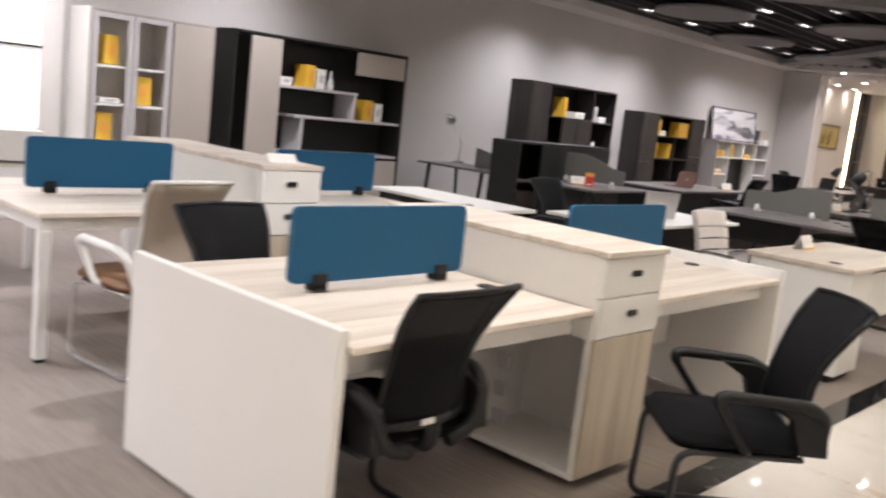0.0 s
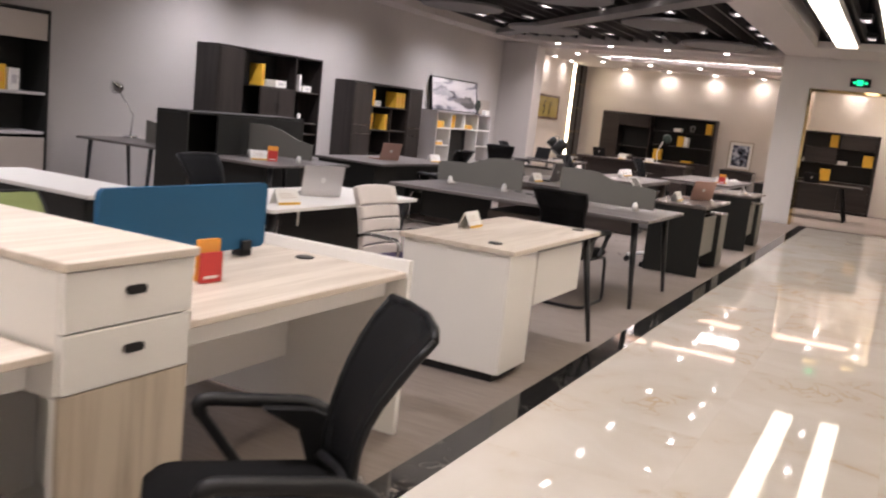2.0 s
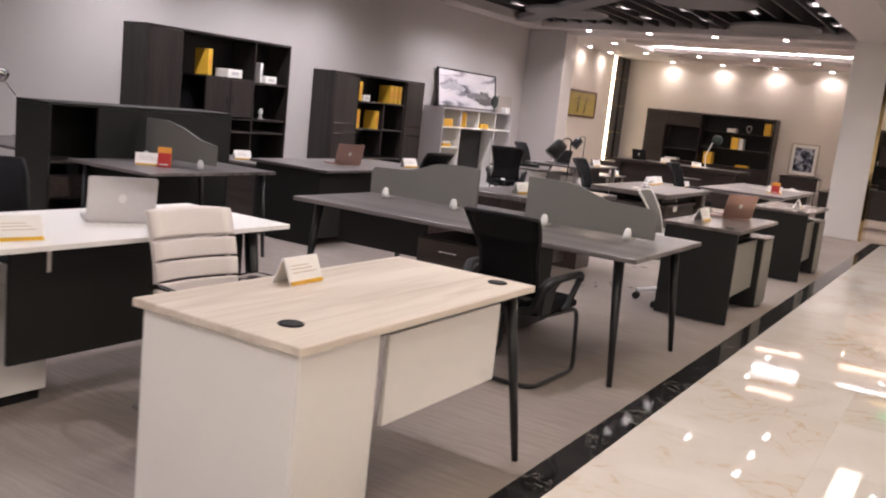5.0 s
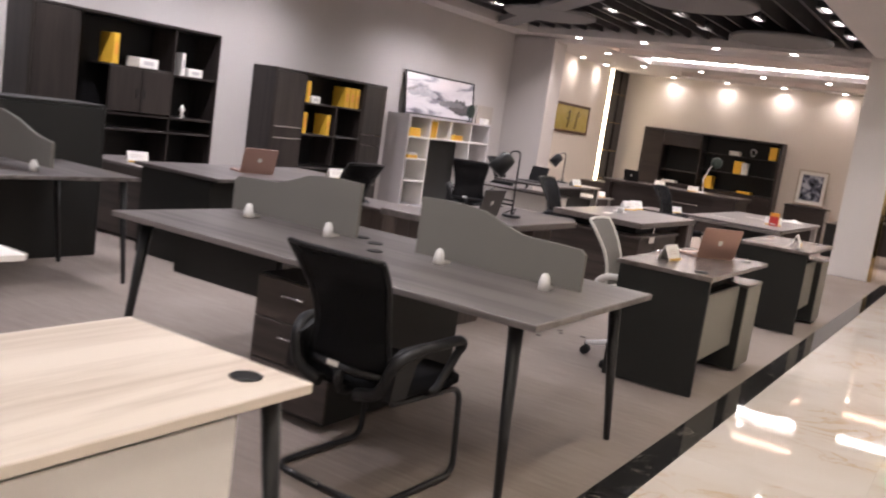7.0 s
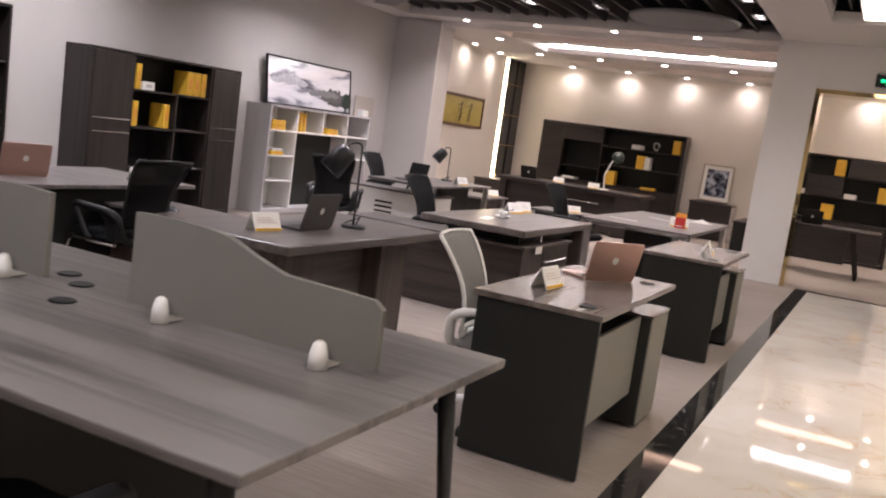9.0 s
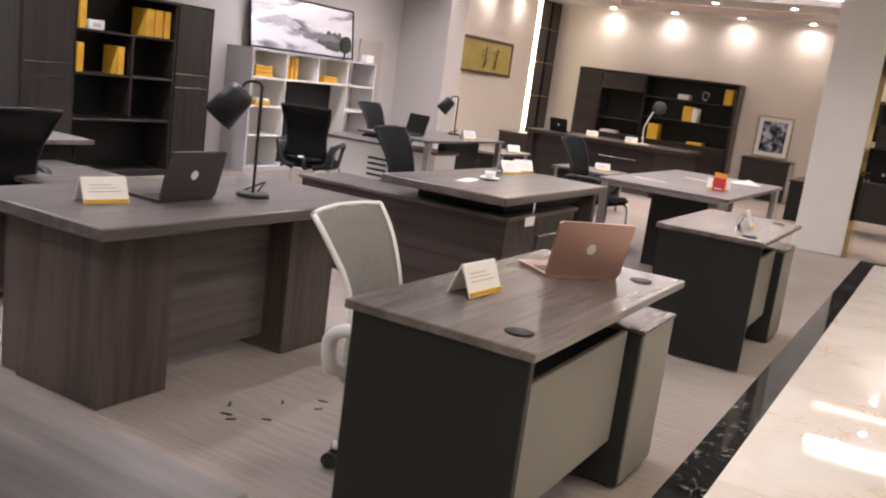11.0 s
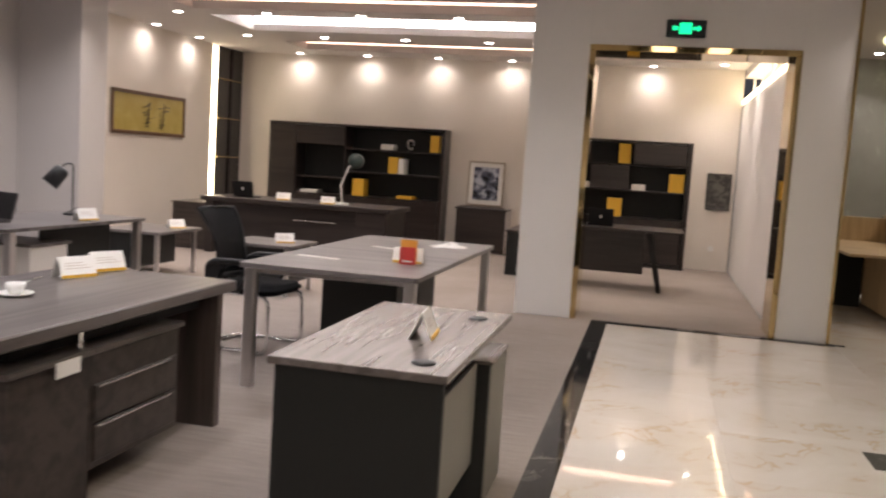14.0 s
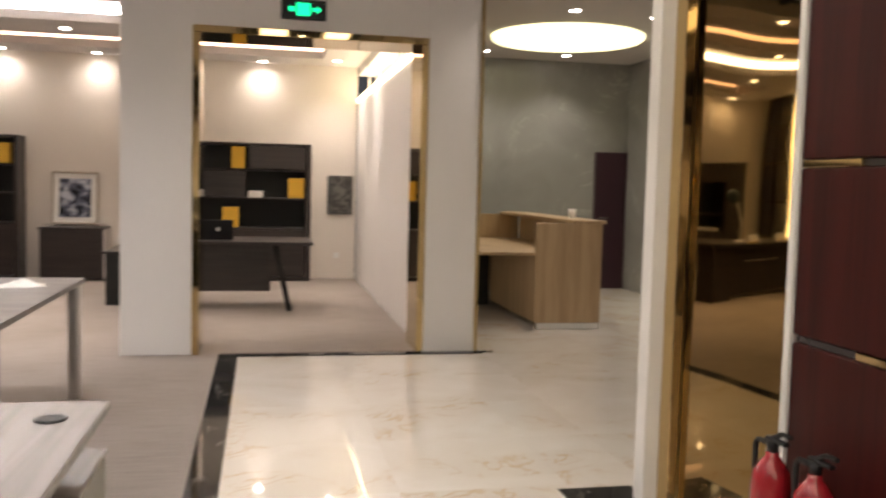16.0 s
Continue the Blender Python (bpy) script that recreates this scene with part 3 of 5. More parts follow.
for ob in (DOWN, TRACK):
    for o in (*ob.children_recursive, ob):
        bpy.data.objects.remove(o)

s = thing("exit_sign", "black exit sign with a lit green running-figure symbol", "exit sign", (-0.985, 19.40, 2.745))
part("case", B(-0.175, -0.03, -0.075, 0.175, 0.02, 0.075), M_BLACK, s)
part("symbol", box(B(-0.06, -0.035, -0.05, 0.05, -0.028, 0.05), -0.12, -0.035, -0.018, -0.07, -0.028, 0.018), M_GREEN, s, "glowing green symbol")
part("arrow", slab(bmesh.new(), [(0.06, -0.012), (0.10, -0.012), (0.10, -0.03), (0.135, 0), (0.10, 0.03), (0.10, 0.012), (0.06, 0.012)], "y", -0.035, -0.028), M_GREEN, s, "glowing green arrow")


# ---- seating ----
def arm_chair(name, label, shell, seat_m, frame_m, mesh_m, base="sled"):
    """An office chair that faces -y."""
    ch = thing(name, label, "office chair", (0, 0, 0), group="office chairs")
    bm = bmesh.new()
    slab(bm, round_rect(-0.245, -0.27, 0.245, 0.23, 0.09), "z", 0.41, 0.475)
    bmesh.ops.bevel(bm, geom=[e for e in bm.edges if abs(e.verts[0].co.z - e.verts[1].co.z) < 1e-5], offset=0.022, segments=2, affect="EDGES")
    for f in bm.faces:
        f.smooth = True
    part("seat", bm, seat_m, ch)
    lean = lambda t: 0.05 * math.sin(t * 3.1) * -1 + 0.16 * t
    half = lambda t: 0.205 - 0.03 * math.sin(min(1, t * 1.25) * 3.14) + 0.02 * t * t
    part("backrest", bent(bmesh.new(), half, 0.48, 0.012, 0.04, lean, 0.50, 0.235, crown=0.006), mesh_m, ch)
    bm = bmesh.new()
    for sx in (-1, 1):
        pts = []
        for k in range(9):
            t = k / 8
            h = half(t)
            pts.append((sx * h, 0.235 + lean(t) - 0.04 + 0.006, 0.50 + 0.48 * t - (0.006 if k == 8 else 0)))
        sweep(bm, pts, 0.0105, 6)
    sweep(bm, [(s_ * half(1), 0.235 + lean(1) - 0.04 * s_ * s_ + 0.006, 0.98 - 0.006 * s_ * s_) for s_ in (-1.0, -0.6, 0, 0.6, 1.0)], 0.0105, 6)
    sweep(bm, [(s_ * 0.2, 0.235 - 0.045 * s_ * s_ + 0.006, 0.50) for s_ in (-1.0, -0.5, 0, 0.5, 1.0)], 0.02, 6)
    sweep(bm, rounded([(0, 0.05, 0.41), (0, 0.25, 0.41), (0, 0.255, 0.50)], 0.06), 0.03, 6, 0.6)
    part("back_frame", bm, shell, ch)
    if base == "sled" and mesh_m is M_MESH:
        part("tag", B(0.0, 0.262, 0.505, 0.055, 0.266, 0.525, bevel=0), M_PAPER, ch, "small white tag")
    for sx in (-1, 1):
        a = rounded([(sx * 0.235, 0.0, 0.425), (sx * 0.262, -0.02, 0.44), (sx * 0.275, -0.165, 0.642), (sx * 0.275, 0.17, 0.632), (sx * 0.245, 0.245, 0.585), (sx * 0.205, 0.255, 0.45), (sx * 0.09, 0.25, 0.42)], 0.07)
        part("armrest", sweep(bmesh.new(), a, [0.023 if p[1] > 0.15 else 0.022 if 0.60 < p[2] else 0.016 for p in a], 8, 1.15), shell, ch)
    if shell is M_BLACK:
        for sx in (-1, 1):
            part("side_bracket", slab(bmesh.new(), [(0.03, 0.632), (0.17, 0.628), (0.25, 0.59), (0.265, 0.44), (0.17, 0.44), (0.13, 0.57)], "x", sx * 0.212, sx * 0.262), shell, ch, "black bracket joining arm and back")
    if base == "sled":
        for sx in (-1, 1):
            pts = rounded([(sx * 0.22, 0.20, 0.41), (sx * 0.235, -0.24, 0.405), (sx * 0.25, -0.25, 0.015), (sx * 0.25, 0.27, 0.015), (0, 0.285, 0.015)], 0.07)
            part("leg", sweep(bmesh.new(), pts, 0.0135, 8), frame_m, ch)
    else:
        part("gas_lift", sweep(bmesh.new(), [(0, 0, 0.12), (0, 0, 0.25), (0, 0, 0.25), (0, 0, 0.41)], [0.03, 0.03, 0.018, 0.018], 10), M_CHROME, ch)
        for k in range(5):
            a = radians(72 * k + 20)
            leg = part("base_arm", sweep(bmesh.new(), [(0, 0, 0.13), (0.15 * math.cos(a), 0.15 * math.sin(a), 0.12), (0.31 * math.cos(a), 0.31 * math.sin(a), 0.085)], [0.03, 0.025, 0.017], 8, 0.7), frame_m, ch)
            bm = bmesh.new()
            for o in (-0.022, 0.022):
                px, py = 0.31 * math.cos(a) - o * math.sin(a), 0.31 * math.sin(a) + o * math.cos(a)
                d = Vector((-math.sin(a), math.cos(a), 0)) * 0.011
                sweep(bm, [Vector((px, py, 0.031)) - d, Vector((px, py, 0.031)) + d], 0.03, 12)
            sweep(bm, [(0.31 * math.cos(a), 0.31 * math.sin(a), 0.031), (0.31 * math.cos(a), 0.31 * math.sin(a), 0.09)], 0.01, 6)
            part("caster", bm, M_RUBBER, leg, "black twin caster")
    return ch


def slat_chair(at, turn):
    """Cream leather conference chair with slots, facing -y."""
    ch = thing("conference_chair", "cream slotted chair with purple seat and chrome arms", "chair", at, turn)
    lean = lambda t: 0.10 * t - 0.03 * math.sin(3 * t)
    bands = ((0.0, 0.16), (0.18, 0.345), (0.365, 0.53), (0.55, 0.715), (0.735, 1.0))
    for a, b in bands:
        part("back_band", bent(bmesh.new(), lambda t: 0.225, 0.54 * (b - a), 0.02, 0.03, lambda t, a=a, b=b: lean(a + (b - a) * t), 0.45 + 0.54 * a, 0.21, crown=0.012 if b == 1 else 0), M_CREAMLEATHER, ch)
    for sx in (-1, 1):
        part("back_rail", sweep(bmesh.new(), [(sx * 0.20, 0.215 + lean(k / 6), 0.45 + 0.52 * k / 6) for k in range(7)], 0.014, 6), M_CREAMLEATHER, ch)
    part("seat", slab(bmesh.new(), round_rect(-0.23, -0.26, 0.23, 0.22, 0.06), "z", 0.42, 0.465), M_PURPLE, ch, "purple fabric seat")
    for sx in (-1, 1):
        part("armrest", sweep(bmesh.new(), rounded([(sx * 0.23, 0.22, 0.62), (sx * 0.28, 0.1, 0.66), (sx * 0.28, -0.16, 0.65), (sx * 0.25, -0.12, 0.43)], 0.05), 0.014, 8), M_CHROME, ch, "chrome armrest")
        part("leg", sweep(bmesh.new(), rounded([(sx * 0.2, 0.15, 0.42), (sx * 0.2, -0.24, 0.41), (sx * 0.24, -0.26, 0.013), (sx * 0.24, 0.28, 0.013)], 0.06), 0.013, 8), M_CHROME, ch, "chrome leg")
    return ch


BLACKCHAIR = arm_chair("office_chair", "black mesh office armchair with a sled base", M_BLACK, M_FABRIC, M_BLACKMETAL, M_MESH)
LOW = Matrix.Diagonal((1, 1, 0.92, 1))
BLACKCHAIR.matrix_basis = pose(-2.02, 1.965, 0, 0, 0, -90) @ Matrix.Diagonal((1, 1, 0.95, 1))
CHROMECHAIR = arm_chair("visitor_chair", "black mesh visitor armchair on a chrome sled base", M_BLACK, M_FABRIC, M_CHROME, M_MESH)
CHROMECHAIR.matrix_basis = pose(-3.86, 16.8, 0, 0, 0, 84)
for x, y, a in ((-1.295, 3.06, -46), (-2.34, 8.30, 178), (-2.94, 2.15, 92)):
    copy_thing(BLACKCHAIR, pose(x, y, 0, 0, 0, a))
for x, y, a in ((-5.26, 11.42, -94), (-6.15, 15.25, -155), (-4.24, 14.22, 93), (-6.70, 17.4, 92)):
    copy_thing(CHROMECHAIR, pose(x, y, 0, 0, 0, a))
gc = arm_chair("task_chair", "grey mesh task chair with white frame and casters", M_WHITEPL, plain("grey_seat", (0.20, 0.19, 0.185), 0.9, grain=400), M_WHITEPL, M_GREYMESH, "star")
gc.matrix_basis = pose(-2.295, 11.135, 0.0, 0, 0, 97) @ Matrix.Diagonal((1, 1, 0.95, 1))
wc = arm_chair("visitor_chair_white", "white-framed chair with tan leather seat and beige back", M_WHITEPL, M_BROWNLEATHER, M_CHROME, plain("beige_back_leather", (0.44, 0.37, 0.30), 0.5, grain=200))
wc.matrix_basis = pose(-4.03, 2.20, 0, 0, 0, -85)
gr = arm_chair("green_chair", "green fabric office chair behind the workstation", M_BLACK, M_GREENFAB, M_BLACKMETAL, M_GREENFAB)
gr.matrix_basis = pose(-3.35, 4.15, 0, 0, 0, 100) @ Matrix.Diagonal((1, 1, 0.87, 1))
wf = arm_chair("white_frame_chair", "black fabric office chair beyond the white desk", M_BLACK, M_FABRIC, M_CHROME, M_FABRIC)
wf.matrix_basis = pose(-4.55, 6.65, 0, 0, 0, 90) @ Matrix.Diagonal((1, 1, 0.93, 1))
slat_chair((-2.93, 6.57, 0), 86).scale.z = 0.90


# ---- desk pieces ----
def grommet(parent, x, y, z):
    part("grommet", lathe(bmesh.new(), [(0.04, 0), (0.042, 0.003), (0.036, 0.006), (0.03, 0.004)], 20, (x, y, z)), M_BLACK, parent, "black cable grommet")


def tapered_leg(parent, x, y, z, dx=0.0, dy=0.0, r0=0.026, r1=0.015):
    part("leg", sweep(bmesh.new(), [(x, y, z), (x + dx, y + dy, 0.0)], [r0, r1], 12), M_BLACKMETAL, parent, "tapered black leg")


def screen(parent, x, y0, y1, z0, z1, axis="x"):
    sc = part("screen", slab(bmesh.new(), round_rect(y0, z0, y1, z1, 0.03), "x", x - 0.012, x + 0.012), M_BLUE, parent, "blue fabric screen")
    for yy in (y0 + 0.13, y1 - 0.13):
        part("clamp", box(B(x - 0.03, yy - 0.03, z0 - 0.03, x + 0.03, yy + 0.03, z0 - 0.003), x + 0.013, yy - 0.03, z0 - 0.02, x + 0.03, yy + 0.03, z0 + 0.035), M_BLACK, sc, "black screen clamp")


# first white workstation
ws = thing("workstation", "white four-seat workstation with pale oak tops and blue screens", "workstation", (0, 0, 0))
part("end_panel", B(-3.02, 1.60, 0.02, -1.82, 1.635, 0.80), M_WHITE, ws)
part("end_panel", B(-3.02, 4.63, 0.02, -1.79, 4.665, 0.80), M_WHITE, ws)
for y0, y1 in ((1.637, 2.865), (3.325, 4.628)):
    part("desktop", B(-3.0, y0, 0.725, -1.80, y1, 0.75), M_OAK, ws, "pale oak desktop")
    part("apron", B(-1.92, y0, 0.63, -1.895, y1, 0.724), M_WHITE, ws)
    part("apron", B(-2.93, y0, 0.63, -2.905, y1, 0.724), M_WHITE, ws)
    part("cross_panel", B(-2.42, y0, 0.25, -2.395, y1, 0.724), M_WHITE, ws)
    for yy in (y1 - 0.12,):
        for xx in (-2.25, -2.62):
            grommet(ws, xx, yy, 0.75)
screen(ws, -2.42, 1.86, 2.75, 0.785, 1.06)
screen(ws, -2.42, 3.52, 4.42, 0.785, 1.06)
cab = part("storage_cabinet", B(-3.0, 2.87, 0.62, -1.80, 3.32, 0.955), M_WHITE, ws, "white storage cabinet between the desks")
for v in ((-3.0, 2.87, 0.04, -1.80, 3.32, 0.065), (-3.0, 3.295, 0.066, -1.80, 3.32, 0.619), (-2.42, 2.875, 0.066, -2.395, 3.29, 0.619), (-1.83, 2.875, 0.066, -1.801, 3.29, 0.619)):
    part("board", B(*v), M_WHITE, cab)
part("top", B(-3.01, 2.862, 0.957, -1.765, 3.33, 0.982), M_OAK, cab, "pale oak cabinet top")
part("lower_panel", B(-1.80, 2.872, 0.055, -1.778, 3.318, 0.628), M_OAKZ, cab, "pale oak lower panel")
for z0, z1 in ((0.632, 0.79), (0.795, 0.953)):
    dr = part("drawer", B(-1.80, 2.872, z0, -1.776, 3.318, z1), M_WHITE, cab)
    zc = (z0 + z1) / 2 + 0.012
    part("handle", slab(bmesh.new(), round_rect(3.065, zc - 0.012, 3.135, zc + 0.012, 0.011), "x", -1.777, -1.768), M_BLACK, dr, "black recessed pull")
for yy, zz in ((2.90, 0.30), (2.90, 0.42), (2.90, 0.18)):
    part("socket", B(-2.25, 2.878, zz - 0.03, -2.19, 2.90, zz + 0.03), M_LIGHTGREY, cab, "grey power socket")

# second white workstation on white steel legs
w2 = thing("workstation_steel", "white workstation on square steel legs with blue screens", "workstation", (0, 0, 0))
for y0, y1 in ((1.72, 2.86), (3.30, 4.45)):
    part("desktop", B(-5.5, y0, 0.725, -4.18, y1, 0.75), M_OAK, w2, "pale oak desktop")
    part("apron", B(-4.26, y0 + 0.05, 0.66, -4.22, y1, 0.724), M_WHITEMETAL, w2)
    part("apron", B(-5.46, y0 + 0.05, 0.66, -5.42, y1, 0.724), M_WHITEMETAL, w2)
for y in (1.74, 4.38):
    part("apron", B(-5.46, y, 0.66, -4.2, y + 0.04, 0.723), M_WHITEMETAL, w2)
    for x in (-5.46, -4.25):
        leg = part("leg", B(x, y, 0.02, x + 0.055, y + 0.055, 0.66), M_WHITEMETAL, w2, "square white steel leg")
        part("foot", B(x + 0.008, y + 0.008, 0, x + 0.047, y + 0.047, 0.02), M_BLACK, leg)
screen(w2, -4.85, 1.92, 2.78, 0.785, 1.06)
screen(w2, -4.85, 3.55, 4.43, 0.785, 1.06)
cab = part("storage_cabinet", B(-5.6, 2.87, 0.04, -4.06, 3.29, 1.005), M_WHITE, w2, "white storage cabinet with drawers")
part("top", B(-5.61, 2.865, 1.006, -4.035, 3.295, 1.035), M_OAK, cab, "pale oak cabinet top")
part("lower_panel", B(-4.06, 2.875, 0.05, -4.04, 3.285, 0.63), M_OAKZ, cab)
for z0, z1 in ((0.635, 0.815), (0.82, 1.002)):
    dr = part("drawer", B(-4.06, 2.875, z0, -4.038, 3.285, z1), M_WHITE, cab)
    part("handle", slab(bmesh.new(), round_rect(3.04, z1 - 0.09, 3.11, z1 - 0.06, 0.011), "x", -4.039, -4.03), M_BLACK, dr, "black recessed pull")
t = thing("card_box", "small white card standing on the cabinet top", "sign card", (-4.2, 3.1, 1.036))
part("card", slab(bmesh.new(), [(-0.04, 0), (0.04, 0), (0, 0.05)], "y", -0.1, 0.1), M_PAPER, t)

w3 = thing("side_workstation", "white office desk with beige top near the wall", "desk", (0, 0, 0))
part("desktop", B(-7.6, 1.2, 0.725, -6.25, 2.6, 0.75), M_OAK, w3)
for x in (-7.55, -6.32):
    for y in (1.25, 2.5):
        part("leg", B(x, y, 0, x + 0.05, y + 0.05, 0.725), M_WHITEMETAL, w3)
part("raised_shelf", B(-6.6, 1.2, 0.77, -6.25, 2.6, 0.98), M_WHITE, w3)


# white desk on the aisle
wd = thing("white_desk", "white desk with pale oak top and one side cabinet", "desk", (0, 0, 0))
part("desktop", B(-2.49, 5.68, 0.722, -1.78, 7.17, 0.75), M_OAK, wd, "pale oak desktop")
ped_ = part("pedestal", B(-2.47, 5.71, 0.05, -1.82, 6.10, 0.721), M_WHITE, wd)
part("corner_trim", B(-1.82, 5.71, 0.05, -1.806, 6.10, 0.721), M_WHITE, ped_)
part("plinth", B(-2.44, 5.73, 0, -1.85, 6.08, 0.05), M_BLACK, ped_, "dark recessed plinth")
part("modesty_panel", B(-1.852, 6.19, 0.37, -1.83, 6.97, 0.69), M_WHITE, wd)
part("rail", B(-1.87, 6.12, 0.692, -1.835, 7.05, 0.721), M_BLACKMETAL, wd)
tapered_leg(wd, -1.855, 7.10, 0.721, 0.11, 0.0)
tapered_leg(wd, -2.42, 7.10, 0.721, -0.05, 0.03)
grommet(wd, -1.97, 5.85, 0.75)
grommet(wd, -1.905, 7.06, 0.75)

# white topped desk with black base
bt = thing("black_white_desk", "white-topped desk with black base panels", "desk", (0, 0, 0))
part("desktop", slab(bmesh.new(), round_rect(-4.12, 5.60, -3.33, 7.38, 0.02), "z", 0.728, 0.75), M_WHITE, bt)
mod = part("modesty_panel", B(-3.52, 5.9, 0.22, -3.495, 7.2, 0.727), M_CHAR, bt, "black front panel")
part("tag", B(-3.493, 6.06, 0.60, -3.488, 6.08, 0.70), M_PAPER, mod)
for x, y, a, b in ((-3.45, 5.75, 0.0, -0.03), (-4.0, 5.75, -0.02, -0.03), (-3.45, 7.2, 0.04, 0.06), (-4.0, 7.2, -0.04, 0.06)):
    part("leg", sweep(bmesh.new(), [(x, y, 0.727), (x + a, y + b, 0)], [0.035, 0.028], 4), M_BLACKMETAL, bt)
ped_ = part("pedestal", B(-4.08, 5.75, 0.05, -3.6, 6.15, 0.55), M_WHITE, bt, "white drawer pedestal")
part("shadow_gap", B(-4.06, 5.77, 0, -3.62, 6.13, 0.05), M_BLACK, ped_)
b2 = thing("side_cabinet_white", "low black cabinet with a white top", "cabinet", (0, 0, 0))
part("body", B(-5.35, 4.98, 0, -4.18, 5.45, 0.725), M_CHAR, b2)
part("top", B(-5.40, 4.93, 0.726, -4.10, 5.50, 0.752), M_WHITE, b2)


# dark group by the wall
lt = thing("wall_table", "dark grey table on splayed black legs at the wall", "table", (0, 0, 0))
part("tabletop", B(-8.12, 8.18, 0.725, -6.9, 8.95, 0.75), M_GREYTOP, lt)
for x in (-8.02, -7.1):
    for y, d in ((8.3, -0.06), (8.83, 0.06)):
        tapered_leg(lt, x, y, 0.724, 0, d)
part("screen", slab(bmesh.new(), [(-7.45, 0.753), (-6.9, 0.753), (-6.9, 0.93), (-7.15, 0.95), (-7.45, 1.0)], "y", 8.55, 8.572), M_SCREEN, lt, "grey divider screen")
shf = thing("divider_cabinet", "black open divider cabinet between the desks", "cabinet", (0, 0, 0))
for v in ((-6.72, 7.98, 0, -6.30, 8.005, 1.15), (-6.72, 9.85, 0, -6.30, 9.875, 1.15), (-6.72, 8.006, 0.0, -6.70, 9.849, 1.149), (-6.33, 8.42, 0, -6.30, 9.849, 1.149)):
    part("side_board", B(*v), M_CHAR, shf)
part("top_board", B(-6.72, 7.98, 1.151, -6.30, 9.875, 1.175), M_CHAR, shf)
for z in (0.06, 0.42, 0.70):
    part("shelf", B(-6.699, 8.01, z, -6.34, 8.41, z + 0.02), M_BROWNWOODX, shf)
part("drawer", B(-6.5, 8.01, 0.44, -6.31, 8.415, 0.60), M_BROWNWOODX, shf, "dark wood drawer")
gs = thing("grey_desk", "dark grey desk with a wave-cut divider screen", "desk", (0, 0, 0))
part("desktop", B(-6.29, 8.15, 0.725, -5.36, 9.5, 0.75), M_GREYTOP, gs)
part("modesty_panel", B(-6.25, 8.28, 0.25, -5.55, 8.30, 0.724), M_CHAR, gs)
for x in (-5.45, -6.2):
    for y, d in ((8.25, -0.05), (9.42, 0.05)):
        tapered_leg(gs, x, y, 0.724, 0.03, d)
part("screen", slab(bmesh.new(), [(-6.25, 0.79), (-5.42, 0.79), (-5.42, 0.95), (-5.60, 0.98), (-5.82, 1.06), (-6.0, 1.10), (-6.25, 1.10)], "y", 8.85, 8.872), M_SCREEN, gs, "wave-cut grey screen")
for x in (-6.2, -5.55):
    part("clamp", lathe(bmesh.new(), [(0.026, 0), (0.026, 0.05), (0.012, 0.075)], 12, (x, 8.82, 0.751)), M_WHITEPL, gs, "white clamp")

d3 = thing("dark_desk", "dark grey desk with closed black front panels", "desk", (0, 0, 0))
part("desktop", B(-6.40, 10.25, 0.722, -5.42, 12.25, 0.75), M_GREYTOP, d3)
part("front_panel", B(-5.56, 10.32, 0.08, -5.54, 12.2, 0.721), M_CHAR, d3)
part("end_panel", B(-6.36, 10.30, 0, -5.54, 10.325, 0.721), M_CHAR, d3)
part("end_panel", B(-6.36, 12.18, 0, -5.54, 12.205, 0.721), M_CHAR, d3)
rt = thing("side_return", "dark low side cabinet beside the desk", "cabinet", (0, 0, 0))
part("body", B(-7.5, 10.55, 0.03, -6.5, 11.0, 0.64), M_BROWNWOODX, rt)
part("top", B(-7.52, 10.53, 0.641, -6.48, 11.02, 0.665), M_GREYTOP, rt)

# long grey bench table
gt = thing("bench_table", "grey ash bench table on tapered black legs with screens", "table", (0, 0, 0))
part("tabletop", B(-4.22, 8.38, 0.722, -1.78, 9.64, 0.75), M_GREYTOP, gt)
for x, dx in ((-4.08, -0.06), (-1.92, 0.06)):
    for y, dy in ((8.5, -0.05), (9.52, 0.05)):
        tapered_leg(gt, x, y, 0.721, dx, dy, 0.032, 0.016)
part("skirt", B(-4.0, 8.62, 0.46, -3.28, 8.64, 0.721), M_CHAR, gt)


def wave(x0, x1, flip):
    w = x1 - x0
    top = [(0.0, 1.055), (0.16, 1.06), (0.30, 1.055), (0.40, 1.045), (0.52, 1.005), (0.64, 0.972), (0.8, 0.968), (0.97, 0.962), (1.0, 0.94)]
    pts = [(x0 + w * (1 - u if flip else u), z) for u, z in top]
    base = [(x0 + w * (0 if flip else 1), 0.775), (x0 + w * (1 if flip else 0), 0.775)]
    return pts + base


for x0, x1, flip in ((-4.10, -3.20, True), (-2.82, -1.93, False)):
    sc = part("screen", slab(bmesh.new(), wave(x0, x1, flip), "y", 9.09, 9.112), M_SCREEN, gt, "wave-cut grey screen")
    for xx in (x0 + 0.16, x1 - 0.16):
        part("clamp", box(lathe(bmesh.new(), [(0.028, 0), (0.026, 0.04), (0.018, 0.07), (0.008, 0.078)], 12, (xx, 9.062, 0.751)), xx - 0.02, 9.062, 0.752, xx + 0.02, 9.14, 0.774), M_WHITEPL, sc, "white clamp")
for x, y in ((-3.0, 9.0), (-2.9, 9.3), (-3.15, 9.2), (-3.3, 9.28)):
    grommet(gt, x, y, 0.75)
pd = thing("drawer_pedestal", "dark woodgrain drawer pedestal under the bench table", "drawer unit", (0, 0, 0))
